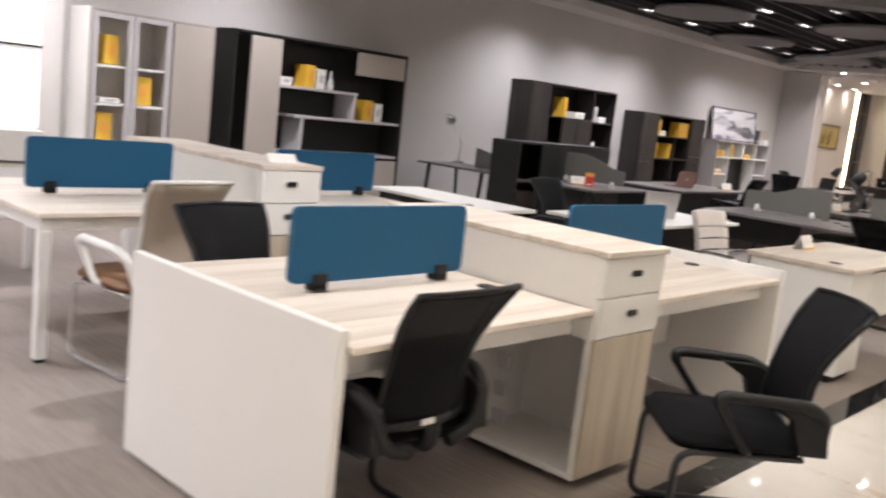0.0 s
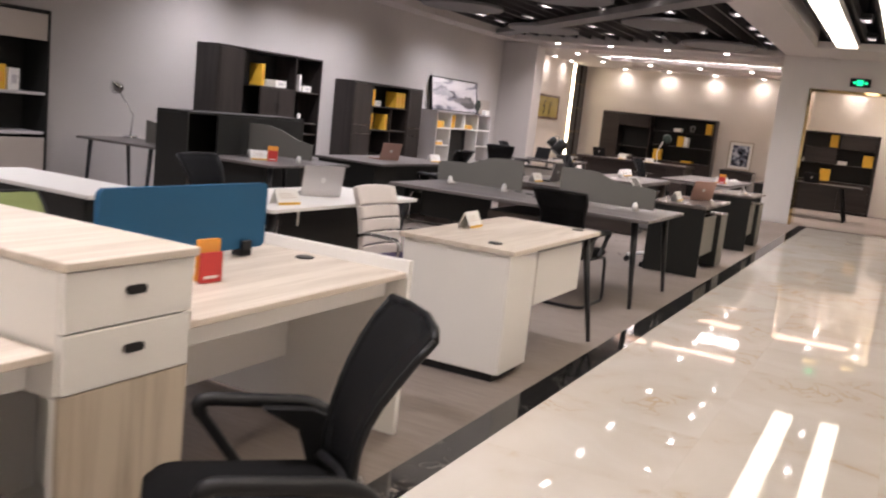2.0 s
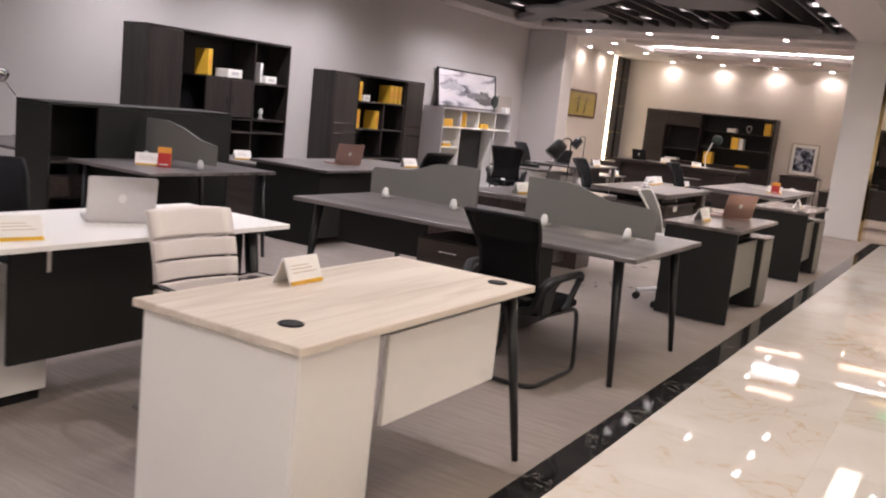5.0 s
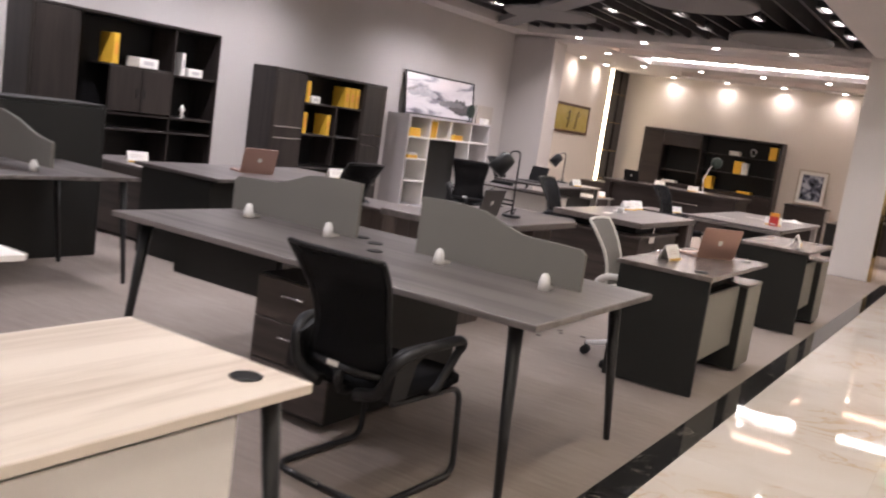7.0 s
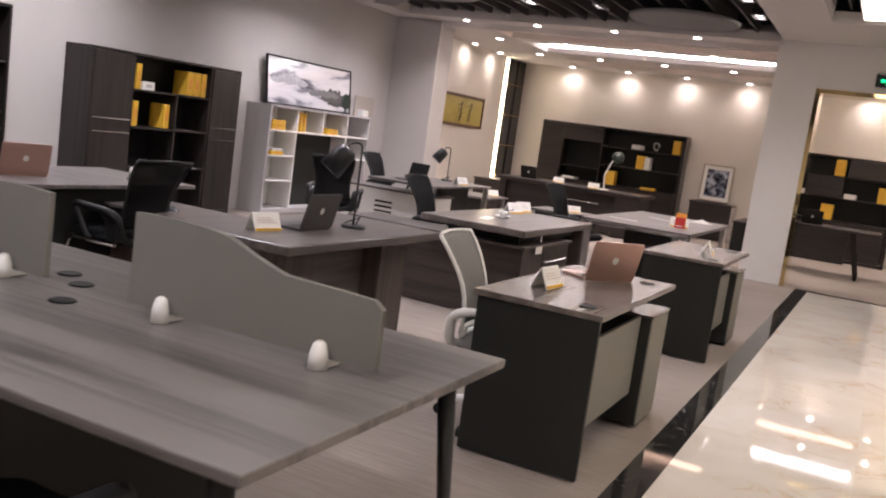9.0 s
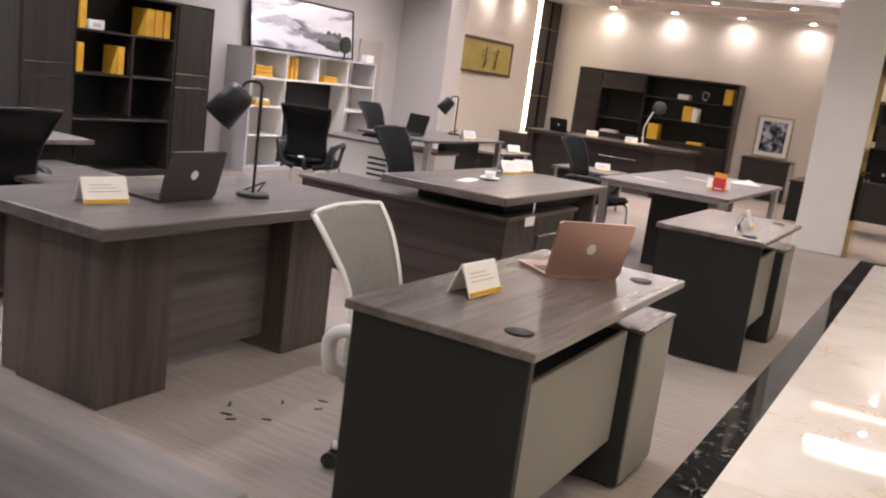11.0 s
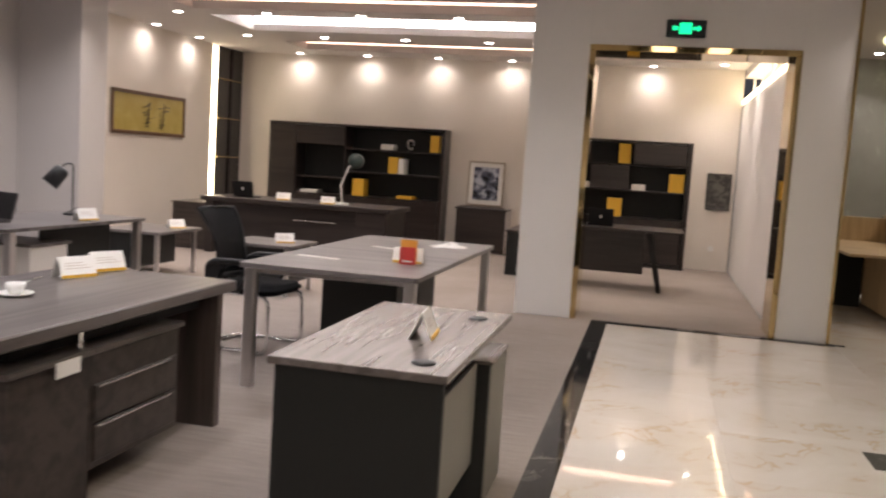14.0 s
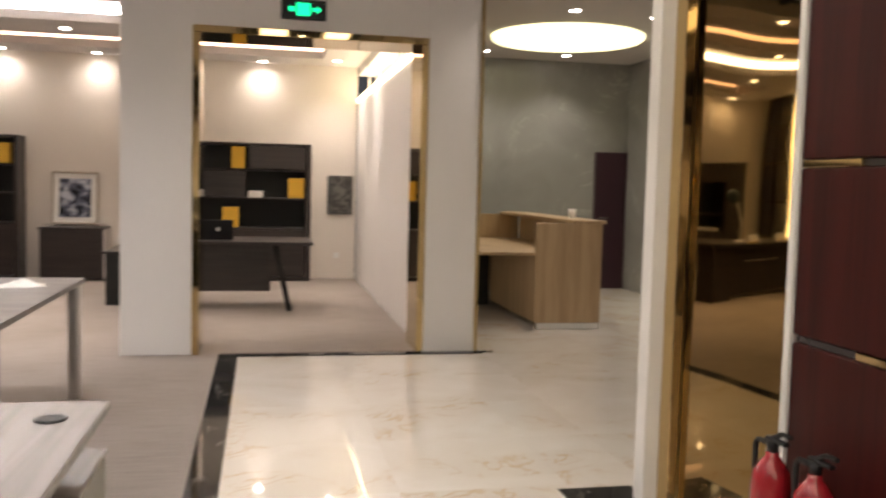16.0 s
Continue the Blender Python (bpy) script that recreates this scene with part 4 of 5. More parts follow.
part("body", B(-3.22, 8.45, 0.03, -2.76, 9.50, 0.64), M_CHAR, pd)
for z0, z1 in ((0.05, 0.245), (0.25, 0.44), (0.445, 0.63)):
    dr = part("drawer", B(-3.215, 8.432, z0, -2.745, 8.449, z1), M_BROWNWOODX, pd, "woodgrain drawer front")
    part("handle", sweep(bmesh.new(), rounded([(-3.04, 8.435, z1 - 0.06), (-3.04, 8.405, z1 - 0.06), (-2.92, 8.405, z1 - 0.06), (-2.92, 8.435, z1 - 0.06)], 0.01, 3), 0.005, 6), M_CHROME, dr, "chrome handle")


def grey_desk(y0, y1):
    g = thing("side_panel_desk", "charcoal desk with grey woodgrain top and grey-green front", "desk", (0, 0, 0), group="small aisle desks")
    part("desktop", B(-2.39, y0, 0.722, -1.785, y1, 0.75), M_GREYTOP2, g, "grey woodgrain top")
    part("end_panel", B(-2.37, y0 + 0.015, 0.01, -1.80, y0 + 0.045, 0.721), M_CHAR, g)
    part("far_panel", B(-2.37, y1 - 0.10, 0.01, -1.98, y1 - 0.075, 0.721), M_CHAR, g)
    part("slot_shelf", B(-2.30, y0 + 0.05, 0.60, -1.95, y1 - 0.45, 0.615), M_CHAR, g)
    part("modesty_panel", B(-1.87, y0 + 0.047, 0.19, -1.85, y1 - 0.42, 0.61), M_OLIVEGREY, g, "grey-green front panel")
    ped = part("pedestal", B(-2.32, y1 - 0.41, 0.02, -1.80, y1 - 0.385, 0.60), M_CHAR, g)
    part("pedestal_front", B(-1.815, y1 - 0.383, 0.02, -1.795, y1 - 0.02, 0.60), M_OLIVEGREY, ped, "grey-green pedestal front")
    part("pedestal_body", B(-2.30, y1 - 0.383, 0.02, -1.82, y1 - 0.11, 0.585), M_CHAR, ped)
    part("pedestal_top", B(-2.32, y1 - 0.41, 0.602, -1.79, y1 - 0.015, 0.617), M_GREYTOP2, ped)
    grommet(g, -1.90, y0 + 0.14, 0.75)
    grommet(g, -1.90, y1 - 0.2, 0.75)
    return g


M_GREYTOP2 = wood("grey_oak_top", (0.088, 0.074, 0.068), (0.165, 0.142, 0.132), "y", 0.26, 0.8)
M_GREYTOP2.node_tree.nodes["Principled BSDF"].inputs["Specular IOR Level"].default_value = 0.32
SMALL = (grey_desk(10.68, 12.08), grey_desk(13.62, 14.88))

# executive desk in brown oak
ed = thing("executive_desk", "dark brown oak executive desk with a thick top", "desk", (0, 0, 0))
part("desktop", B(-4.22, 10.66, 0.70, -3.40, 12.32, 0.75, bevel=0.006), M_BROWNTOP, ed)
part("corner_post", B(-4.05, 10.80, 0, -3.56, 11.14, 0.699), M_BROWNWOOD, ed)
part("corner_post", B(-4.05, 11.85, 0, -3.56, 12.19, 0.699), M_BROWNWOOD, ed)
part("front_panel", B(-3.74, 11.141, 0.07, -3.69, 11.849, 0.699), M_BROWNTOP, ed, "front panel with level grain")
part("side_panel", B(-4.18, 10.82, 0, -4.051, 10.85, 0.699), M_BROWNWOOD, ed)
er = thing("desk_return", "dark side cabinet of the executive desk", "cabinet", (0, 0, 0))
part("body", B(-5.5, 11.5, 0, -4.8, 12.0, 0.6), M_BROWNWOOD, er)
part("top", B(-5.55, 11.45, 0.601, -4.77, 12.05, 0.625), M_BROWNTOP, er)

# second executive desk with low cabinet
e2 = thing("executive_desk_low_cabinet", "dark brown executive desk raised on a low cabinet", "desk", (0, 0, 0))
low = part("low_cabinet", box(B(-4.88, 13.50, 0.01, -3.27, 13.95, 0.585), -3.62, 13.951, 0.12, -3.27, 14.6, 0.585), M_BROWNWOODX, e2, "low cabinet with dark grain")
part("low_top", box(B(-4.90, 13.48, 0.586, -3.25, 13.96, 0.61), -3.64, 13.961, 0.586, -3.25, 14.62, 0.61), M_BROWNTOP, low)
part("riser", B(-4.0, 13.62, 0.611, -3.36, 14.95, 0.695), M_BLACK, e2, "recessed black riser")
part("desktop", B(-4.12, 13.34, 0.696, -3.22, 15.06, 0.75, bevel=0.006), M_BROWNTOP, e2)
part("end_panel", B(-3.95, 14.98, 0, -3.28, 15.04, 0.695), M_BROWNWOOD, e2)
for z in (0.28, 0.44):
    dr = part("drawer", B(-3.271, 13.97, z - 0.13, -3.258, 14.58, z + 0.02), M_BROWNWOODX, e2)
    part("handle", B(-3.258, 13.99, z + 0.006, -3.25, 14.52, z + 0.016), M_CHROME, dr, "slim metal handle")
part("post", B(-3.30, 13.9, 0.612, -3.28, 13.92, 0.694), M_CHROME, e2)
part("label", B(-3.249, 13.72, 0.54, -3.246, 13.86, 0.60), M_PAPER, low, "white price label")

# meeting table
ct = thing("meeting_table", "grey-brown meeting table on silver legs", "table", (0, 0, 0))
part("tabletop", slab(bmesh.new(), round_rect(-3.56, 15.72, -2.47, 18.15, 0.03), "z", 0.722, 0.75), M_GREYTOP, ct)
part("edge_frame", B(-3.50, 15.78, 0.69, -2.53, 18.09, 0.721), M_SILVER, ct)
for x in (-3.54, -2.56):
    for y in (15.76, 18.04):
        part("leg", slab(bmesh.new(), round_rect(x, y, x + 0.07, y + 0.07, 0.015, 3), "z", 0, 0.72), M_SILVER, ct, "brushed silver leg")
for y0, y1 in ((16.3, 16.75), (16.85, 17.3)):
    part("pedestal", B(-3.25, y0, 0, -2.75, y1, 0.689), M_CHAR, ct)


# white-fronted manager desk near the shelf
mw = thing("manager_desk", "dark-topped manager desk with white front cabinet", "desk", (0, 0, 0))
part("desktop", slab(bmesh.new(), round_rect(-6.35, 16.2, -5.47, 17.95, 0.03), "z", 0.725, 0.75), M_GREYTOP, mw)
for x, y in ((-5.55, 17.85), (-6.3, 17.85), (-5.55, 16.28)):
    part("leg", B(x, y, 0, x + 0.06, y + 0.06, 0.724), M_SILVER, mw, "silver leg")
lw = part("low_cabinet", B(-7.15, 16.62, 0.04, -5.60, 17.05, 0.58), M_WHITE, mw, "white low cabinet")
part("low_top", B(-7.18, 16.60, 0.581, -5.57, 17.07, 0.605), M_GREYTOP, lw)
for k in range(5):
    part("vent_slot", B(-6.45, 16.614, 0.18 + 0.06 * k, -6.2, 16.619, 0.205 + 0.06 * k), M_BLACK, lw, "dark vent slot")
part("modesty_panel", B(-5.75, 16.9, 0.30, -5.73, 17.8, 0.72), M_CHAR, mw)

for ob, dx in ((wd, 0.03), (bt, 0.03), (gt, 0.045), (pd, 0.045), (ed, 0.055), (er, 0.055), (e2, 0.07), (ct, 0.085), (SMALL[0], 0.055), (SMALL[1], 0.07)):
    ob.location.x += dx


# ---- cabinets along the walls ----
def binder(at, w, d, h, m=None, name="yellow_binder", label="yellow file binder standing on the shelf", turn=0):
    b = thing(name, label, "binder", at, turn)
    part("cover", B(-w / 2, -d / 2, 0, w / 2, d / 2, h, bevel=0.004), m or M_YELLOW, b)
    part("spine_label", B(w / 2, -d / 4, h * 0.3, w / 2 + 0.002, d / 4, h * 0.7), M_ORANGE if m is None else M_LIGHTGREY, b, "spine label")
    return b


def case(name, label, x0, x1, y0, y1, h, shell, thick=0.025, category="bookcase", back=None):
    """An open carcass against the west wall, open to +x."""
    cab = thing(name, label, category, (0, 0, 0))
    part("side_board", B(x0, y0, 0, x1, y0 + thick, h), shell, cab)
    part("side_board", B(x0, y1 - thick, 0, x1, y1, h), shell, cab)
    part("top_board", B(x0, y0 + thick, h - thick, x1, y1 - thick, h), shell, cab)
    part("plinth", B(x0, y0 + thick, 0, x1, y1 - thick, 0.06), shell, cab)
    part("back_panel", B(x0, y0 + thick, 0.06, x0 + 0.012, y1 - thick, h - thick), back or shell, cab)
    return cab


WX = WEST + 0.005
# glazed cabinet, pale
g = case("glazed_cabinet", "pale cabinet with glass doors and one solid door", WX, -8.05, 3.72, 5.02, 2.01, M_BEIGE)
part("side_panel", B(WX, 3.69, 0, -8.05, 3.719, 2.01), M_WHITE, g)
for z in (0.75, 1.12, 1.48):
    part("shelf", B(WX + 0.015, 3.75, z, -8.09, 4.55, z + 0.02), M_WHITE, g)
part("solid_door", B(-8.075, 4.56, 0.07, -8.05, 4.99, 1.98), M_BEIGE, g)
part("divider", B(WX + 0.015, 4.535, 0.06, -8.08, 4.555, 1.985), M_BEIGE, g)
for y0, y1 in ((3.75, 4.14), (4.15, 4.54)):
    bm = B(-8.075, y0, 0.70, -8.05, y0 + 0.05, 1.98)
    box(bm, -8.075, y1 - 0.05, 0.70, -8.05, y1, 1.98)
    box(bm, -8.075, y0 + 0.05, 1.93, -8.05, y1 - 0.05, 1.98)
    box(bm, -8.075, y0 + 0.05, 0.70, -8.05, y1 - 0.05, 0.75)
    fr = part("glass_door", bm, M_LIGHTGREY, g, "grey framed glass door")
    gl = part("pane", B(-8.066, y0 + 0.05, 0.75, -8.062, y1 - 0.05, 1.93, bevel=0), M_GLASS, fr, "clear glass pane")
    gl.visible_shadow = False
    part("lower_door", B(-8.075, y0, 0.07, -8.05, y1, 0.69), M_BEIGE, g)
for y, z, a in ((3.95, 1.51, 15), (3.93, 0.78, 0), (4.33, 1.15, -8)):
    binder((-8.25, y, z), 0.22, 0.16, 0.27, turn=a)
binder((-8.25, 3.98, 1.145), 0.2, 0.2, 0.05, M_PAPER, "paper_stack", "white stack of paper on the shelf")

# tall dark cabinet with beige doors
c0 = case("tall_bookcase", "dark bookcase with beige doors and white shelves", WX, -8.05, 5.26, 7.76, 2.03, M_CHAR)
part("door", B(-8.07, 5.46, 0.07, -8.045, 5.86, 1.99), M_BEIGE, c0, "beige door")
part("upper_door", B(-8.07, 6.95, 1.72, -8.045, 7.72, 1.99), M_BEIGE, c0, "beige flap door")
for y0, y1 in ((5.83, 6.45), (6.47, 7.08), (7.1, 7.72)):
    part("lower_door", B(-8.07, y0, 0.07, -8.045, y1, 0.72), M_BEIGE, c0, "beige lower door")
for y0, y1, z in ((5.83, 7.0, 1.48), (6.1, 7.72, 1.16), (5.83, 7.72, 0.75)):
    part("shelf", B(WX + 0.015, y0, z, -8.06, y1, z + 0.03), M_LIGHTGREY, c0, "pale shelf")
part("divider", B(WX + 0.015, 6.95, 1.191, -8.06, 6.98, 1.479), M_LIGHTGREY, c0)
part("divider", B(WX + 0.015, 6.2, 0.78, -8.06, 6.23, 1.159), M_LIGHTGREY, c0)
for y, z in ((6.30, 1.512), (7.22, 1.192)):
    binder((-8.2, y, z), 0.22, 0.13, 0.25)
    binder((-8.2, y + 0.16, z), 0.22, 0.12, 0.22, M_PAPER, "white_binder", "white file binder on the shelf")
binder((-8.2, 5.98, 1.512), 0.2, 0.16, 0.09, M_PAPER, "white_box", "small white box on the shelf")
v = thing("white_figurine", "small white abstract figurine on the shelf", "ornament", (-8.2, 6.68, 1.512))
part("body", lathe(bmesh.new(), [(0.035, 0), (0.04, 0.03), (0.03, 0.1), (0.012, 0.15), (0.02, 0.19), (0.006, 0.22)], 12), M_WHITEPL, v)


# dark woodgrain bookcases
cA = case("dark_bookcase", "dark brown woodgrain bookcase with open shelves", WX, -8.05, 10.30, 12.58, 2.0, M_DARKOAK, back=M_BLACK)
part("door", B(-8.07, 10.33, 0.07, -8.046, 10.78, 1.97), M_DARKOAK, cA)
part("divider", B(WX + 0.015, 10.79, 0.06, -8.06, 10.815, 1.97), M_DARKOAK, cA)
part("divider", B(WX + 0.015, 11.95, 0.06, -8.06, 11.975, 1.97), M_DARKOAK, cA)
for z in (0.42, 0.86, 1.02):
    part("shelf", B(WX + 0.015, 10.82, z, -8.06, 12.55, z + 0.022), M_DARKOAK, cA)
for y0, y1 in ((11.17, 11.56), (11.565, 11.94)):
    dr = part("cupboard_door", B(-8.075, y0, 1.06, -8.05, y1, 1.50), M_DARKOAK, cA)
    part("handle", B(-8.05, y1 - 0.06 if y0 < 11.3 else y0 + 0.03, 1.2, -8.04, y1 - 0.045 if y0 < 11.3 else y0 + 0.045, 1.3), M_BLACKMETAL, dr)
part("cupboard_top", B(WX + 0.015, 11.16, 1.501, -8.05, 11.95, 1.52), M_DARKOAK, cA)
binder((-8.2, 11.25, 1.522), 0.22, 0.07, 0.30)
binder((-8.2, 11.66, 1.522), 0.22, 0.24, 0.10, M_PAPER, "book_stack", "stack of white books on the shelf")
binder((-8.2, 12.12, 1.50), 0.2, 0.05, 0.24, M_PAPER, "white_book", "white book standing on the shelf")
binder((-8.2, 12.30, 1.50), 0.2, 0.2, 0.09, M_PAPER, "white_box", "small white box on the shelf")
part("shelf", B(WX + 0.015, 11.976, 1.475, -8.06, 12.55, 1.497), M_DARKOAK, cA)
v = thing("white_figurine", "small white star figurine on the shelf", "ornament", (-8.15, 12.2, 1.043))
part("body", lathe(bmesh.new(), [(0.04, 0), (0.012, 0.05), (0.035, 0.09), (0.01, 0.14)], 10), M_WHITEPL, v)

cB = case("dark_bookcase_low", "dark brown bookcase with doors and chrome lines", WX, -8.05, 13.50, 15.77, 1.78, M_DARKOAK, back=M_BLACK)
part("door", B(-8.07, 13.53, 0.07, -8.046, 14.05, 1.75), M_DARKOAK, cB)
part("door", B(-8.07, 15.28, 0.07, -8.046, 15.74, 1.75), M_DARKOAK, cB)
for y in (14.06, 15.25):
    part("divider", B(WX + 0.015, y, 0.06, -8.06, y + 0.025, 1.75), M_DARKOAK, cB)
part("divider", B(WX + 0.015, 14.72, 0.60, -8.06, 14.745, 1.38), M_DARKOAK, cB)
for z in (0.55, 0.98, 1.38):
    part("shelf", B(WX + 0.015, 14.09, z, -8.06, 15.249, z + 0.022), M_DARKOAK, cB)
for y0, y1 in ((13.55, 14.05), (15.28, 15.74)):
    for z in (0.92, 1.06):
        part("trim_line", B(-8.046, y0, z, -8.041, y1, z + 0.012), M_CHROME, cB, "chrome line")
for y, z, w in ((14.17, 1.403, 0.07), (14.95, 1.403, 0.10), (15.06, 1.403, 0.10), (15.17, 1.403, 0.08), (14.16, 1.003, 0.07), (14.62, 1.003, 0.08)):
    binder((-8.2, y, z), 0.22, w, 0.27)
binder((-8.2, 14.33, 1.403), 0.2, 0.17, 0.09, M_PAPER, "white_box", "small white box on the shelf")

# light grey cube shelf
sh = case("cube_shelf", "light grey open cube shelf with a dark centre panel", WX, -8.05, 16.42, 18.88, 1.44, M_LIGHTGREY, back=M_WHITE)
part("side_panel", B(WX, 16.395, 0, -8.04, 16.418, 1.44), M_LIGHTGREY, sh)
for y in (17.02, 17.63, 18.25):
    part("divider", B(WX + 0.015, y, 1.12, -8.06, y + 0.022, 1.41), M_WHITE, sh)
part("shelf", B(WX + 0.015, 16.445, 1.095, -8.06, 18.855, 1.118), M_WHITE, sh)
for y in (17.02, 18.25):
    part("divider", B(WX + 0.015, y, 0.06, -8.06, y + 0.022, 1.094), M_WHITE, sh)
for z in (0.42, 0.76):
    part("shelf", B(WX + 0.015, 16.445, z, -8.06, 17.019, z + 0.022), M_WHITE, sh)
    part("shelf", B(WX + 0.015, 18.273, z, -8.06, 18.855, z + 0.022), M_WHITE, sh)
part("centre_panel", B(WX + 0.10, 17.043, 0.06, WX + 0.125, 18.249, 1.094), M_CHAR, sh, "dark centre panel")
for k, (y, z, w, h) in enumerate(((16.68, 1.119, 0.30, 0.04), (16.68, 1.163, 0.29, 0.04), (16.68, 1.207, 0.28, 0.04), (17.95, 1.119, 0.28, 0.04), (17.95, 1.163, 0.26, 0.04))):
    binder((-8.22, y, z), 0.24, w, h, None, "yellow_book", "yellow book lying on the shelf")
for y in (17.10, 17.19, 17.27):
    binder((-8.22, y, 1.119), 0.22, 0.06, 0.26)
binder((-8.2, 16.7, 0.783), 0.2, 0.26, 0.05, None, "yellow_book", "yellow book lying on the shelf")
binder((-8.2, 16.7, 0.834), 0.2, 0.22, 0.03, M_PAPER, "white_book", "white book lying on the shelf")


# ---- pictures ----
def framed(name, label, plane, a0, a1, z0, z1, wall, art, frame_m, border=0.03, lean=0.0, mount=None, deep=0.03):
    """A framed picture on a west (x) or north (y) wall; lean tips its top against the wall."""
    pc = thing(name, label, "picture")
    w, h = a1 - a0, z1 - z0
    if plane == "x":
        pc.matrix_basis = Matrix.Translation((wall, a0, z0)) @ pose(0, 0, 0, 90 - lean, 0, 90)
    else:
        pc.matrix_basis = Matrix.Translation((a0, wall, z0)) @ pose(0, 0, 0, 90 - lean, 0, 0)
    bm = B(0, 0, 0, w, border, deep)
    box(bm, 0, h - border, 0, w, h, deep)
    box(bm, 0, border, 0, border, h - border, deep)
    box(bm, w - border, border, 0, w, h - border, deep)
    part("frame", bm, frame_m, pc)
    if mount:
        part("mount", B(border, border, 0.004, w - border, h - border, 0.010, bevel=0), M_PAPER, pc, "white mount")
    b = border + (mount or 0)
    part("print", B(b, b, 0.011, w - b, h - b, 0.016, bevel=0), art, pc)
    return pc


ink = framed("ink_landscape_picture", "black framed ink landscape standing on the cube shelf", "x", 16.62, 18.66, 1.445, 2.10, -8.33, M_ARTSEA, M_BLACK, 0.022, 6)
random.seed(12)
for u0, u1, v0, rise, tone in ((0.08, 0.95, 0.30, 0.13, 0.30), (0.05, 0.62, 0.34, 0.10, 0.20), (0.95, 1.75, 0.20, 0.09, 0.12), (1.25, 1.95, 0.14, 0.20, 0.045), (1.42, 1.92, 0.09, 0.09, 0.02)):
    ridge = [(u0 + (u1 - u0) * k / 22, v0 + 0.03 + rise * math.sin(math.pi * k / 22) ** 0.7 * random.uniform(0.55, 1.0)) for k in range(23)]
    foot = [(u1 - (u1 - u0) * k / 10, v0 + random.uniform(-0.012, 0.012)) for k in range(1, 10)]
    part("ink_hill", slab(bmesh.new(), ridge + foot, "z", 0.012, 0.0168 + 0.0004 * tone), plain("ink_wash", (tone, tone, tone * 1.12), 0.3, vary=0.35, grain=14, relief=0, coat=0.6), ink, "grey ink wash hill")
cal = framed("calligraphy_picture", "gold calligraphy in a brown wooden frame", "x", 21.45, 23.33, 1.52, 2.12, -8.245, M_ARTGOLD, wood("brown_frame", (0.07, 0.035, 0.018), (0.14, 0.075, 0.04), "x"), 0.05)
random.seed(4)
for cx in (0.88, 1.28):
    bm = bmesh.new()
    for k in range(9):
        x, y = cx + random.uniform(-0.11, 0.11), 0.13 + 0.038 * k
        sweep(bm, [(x - random.uniform(0.02, 0.10), y - 0.012, 0.0185), (x + random.uniform(0.02, 0.10), y + random.uniform(-0.03, 0.03), 0.0185)], random.uniform(0.006, 0.014), 5, 0.2)
    sweep(bm, [(cx + 0.02, 0.47, 0.0185), (cx, 0.3, 0.0185), (cx - 0.02, 0.12, 0.0185)], 0.011, 5, 0.2)
    part("brush_character", bm, M_INK, cal, "black brush strokes")
framed("flower_picture", "framed flower print leaning on a small cabinet", "y", -4.10, -3.50, 0.74, 1.46, 25.08, M_ARTFLOWER, plain("champagne_frame", (0.45, 0.38, 0.30), 0.3, 0.6), 0.024, 5, 0.07)
framed("dark_print", "dark unframed print on the wall", "y", -0.36, 0.0, 0.94, 1.50, NORTH - 0.004, M_PANELDARK, M_BLACK, 0.012)
lb = thing("leaning_board", "beige board leaning beside the cube shelf", "board", (0, 0, 0))
part("board", B(WX, 18.95, 0, WX + 0.03, 19.5, 1.76), M_BEIGE, lb)
bx = thing("white_card_box", "small white box on the cube shelf", "box", (-8.15, 18.8, 1.442))
part("box_body", B(-0.05, -0.1, 0, 0.05, 0.06, 0.10), M_PAPER, bx)
fx = thing("globe_ornament", "dark green disc ornament on a stand", "ornament", (-8.02, 18.08, 1.442))
part("disc", sweep(bmesh.new(), [(-0.012, 0, 0.18), (0.012, 0, 0.18)], 0.11, 24), M_GREENLEAF, fx)
part("stand", lathe(bmesh.new(), [(0.05, 0), (0.05, 0.012), (0.012, 0.02), (0.012, 0.08)], 12), M_BLACK, fx)

# ---- alcove furniture ----
def north_case(name, label, x0, x1, y0, y1, h, shell):
    cab = thing(name, label, "bookcase", (0, 0, 0))
    part("side_board", B(x0, y0, 0, x0 + 0.025, y1, h), shell, cab)
    part("side_board", B(x1 - 0.06, y0, 0, x1, y1, h), shell, cab)
    part("top_board", B(x0 + 0.025, y0, h - 0.03, x1 - 0.06, y1, h), shell, cab)
    part("plinth", B(x0 + 0.025, y0, 0, x1 - 0.06, y1, 0.06), shell, cab)
    part("back_panel", B(x0 + 0.025, y1 - 0.015, 0.06, x1 - 0.06, y1, h - 0.03), M_CHAR, cab)
    return cab


NY = NORTH - 0.005
cD = north_case("executive_bookcase", "large espresso bookcase with open niches and doors", -7.46, -4.44, 24.75, NY, 1.92, M_ESPRESSO)
part("door", B(-7.43, 24.735, 0.07, -6.98, 24.76, 1.88), M_ESPRESSO, cD)
part("upper_door", B(-6.975, 24.735, 1.58, -6.14, 24.76, 1.88), M_ESPRESSO, cD)
part("divider", B(-6.99, 24.765, 0.06, -6.965, NY - 0.016, 1.58), M_ESPRESSO, cD)
part("divider", B(-6.14, 24.765, 0.06, -6.115, NY - 0.016, 1.89), M_ESPRESSO, cD)
for x0, x1, z in ((-6.11, -4.51, 1.52), (-6.11, -4.51, 1.14), (-6.96, -6.15, 1.02), (-6.96, -4.51, 0.74)):
    part("shelf", B(x0, 24.77, z, x1, NY - 0.016, z + 0.025), M_ESPRESSO, cD)
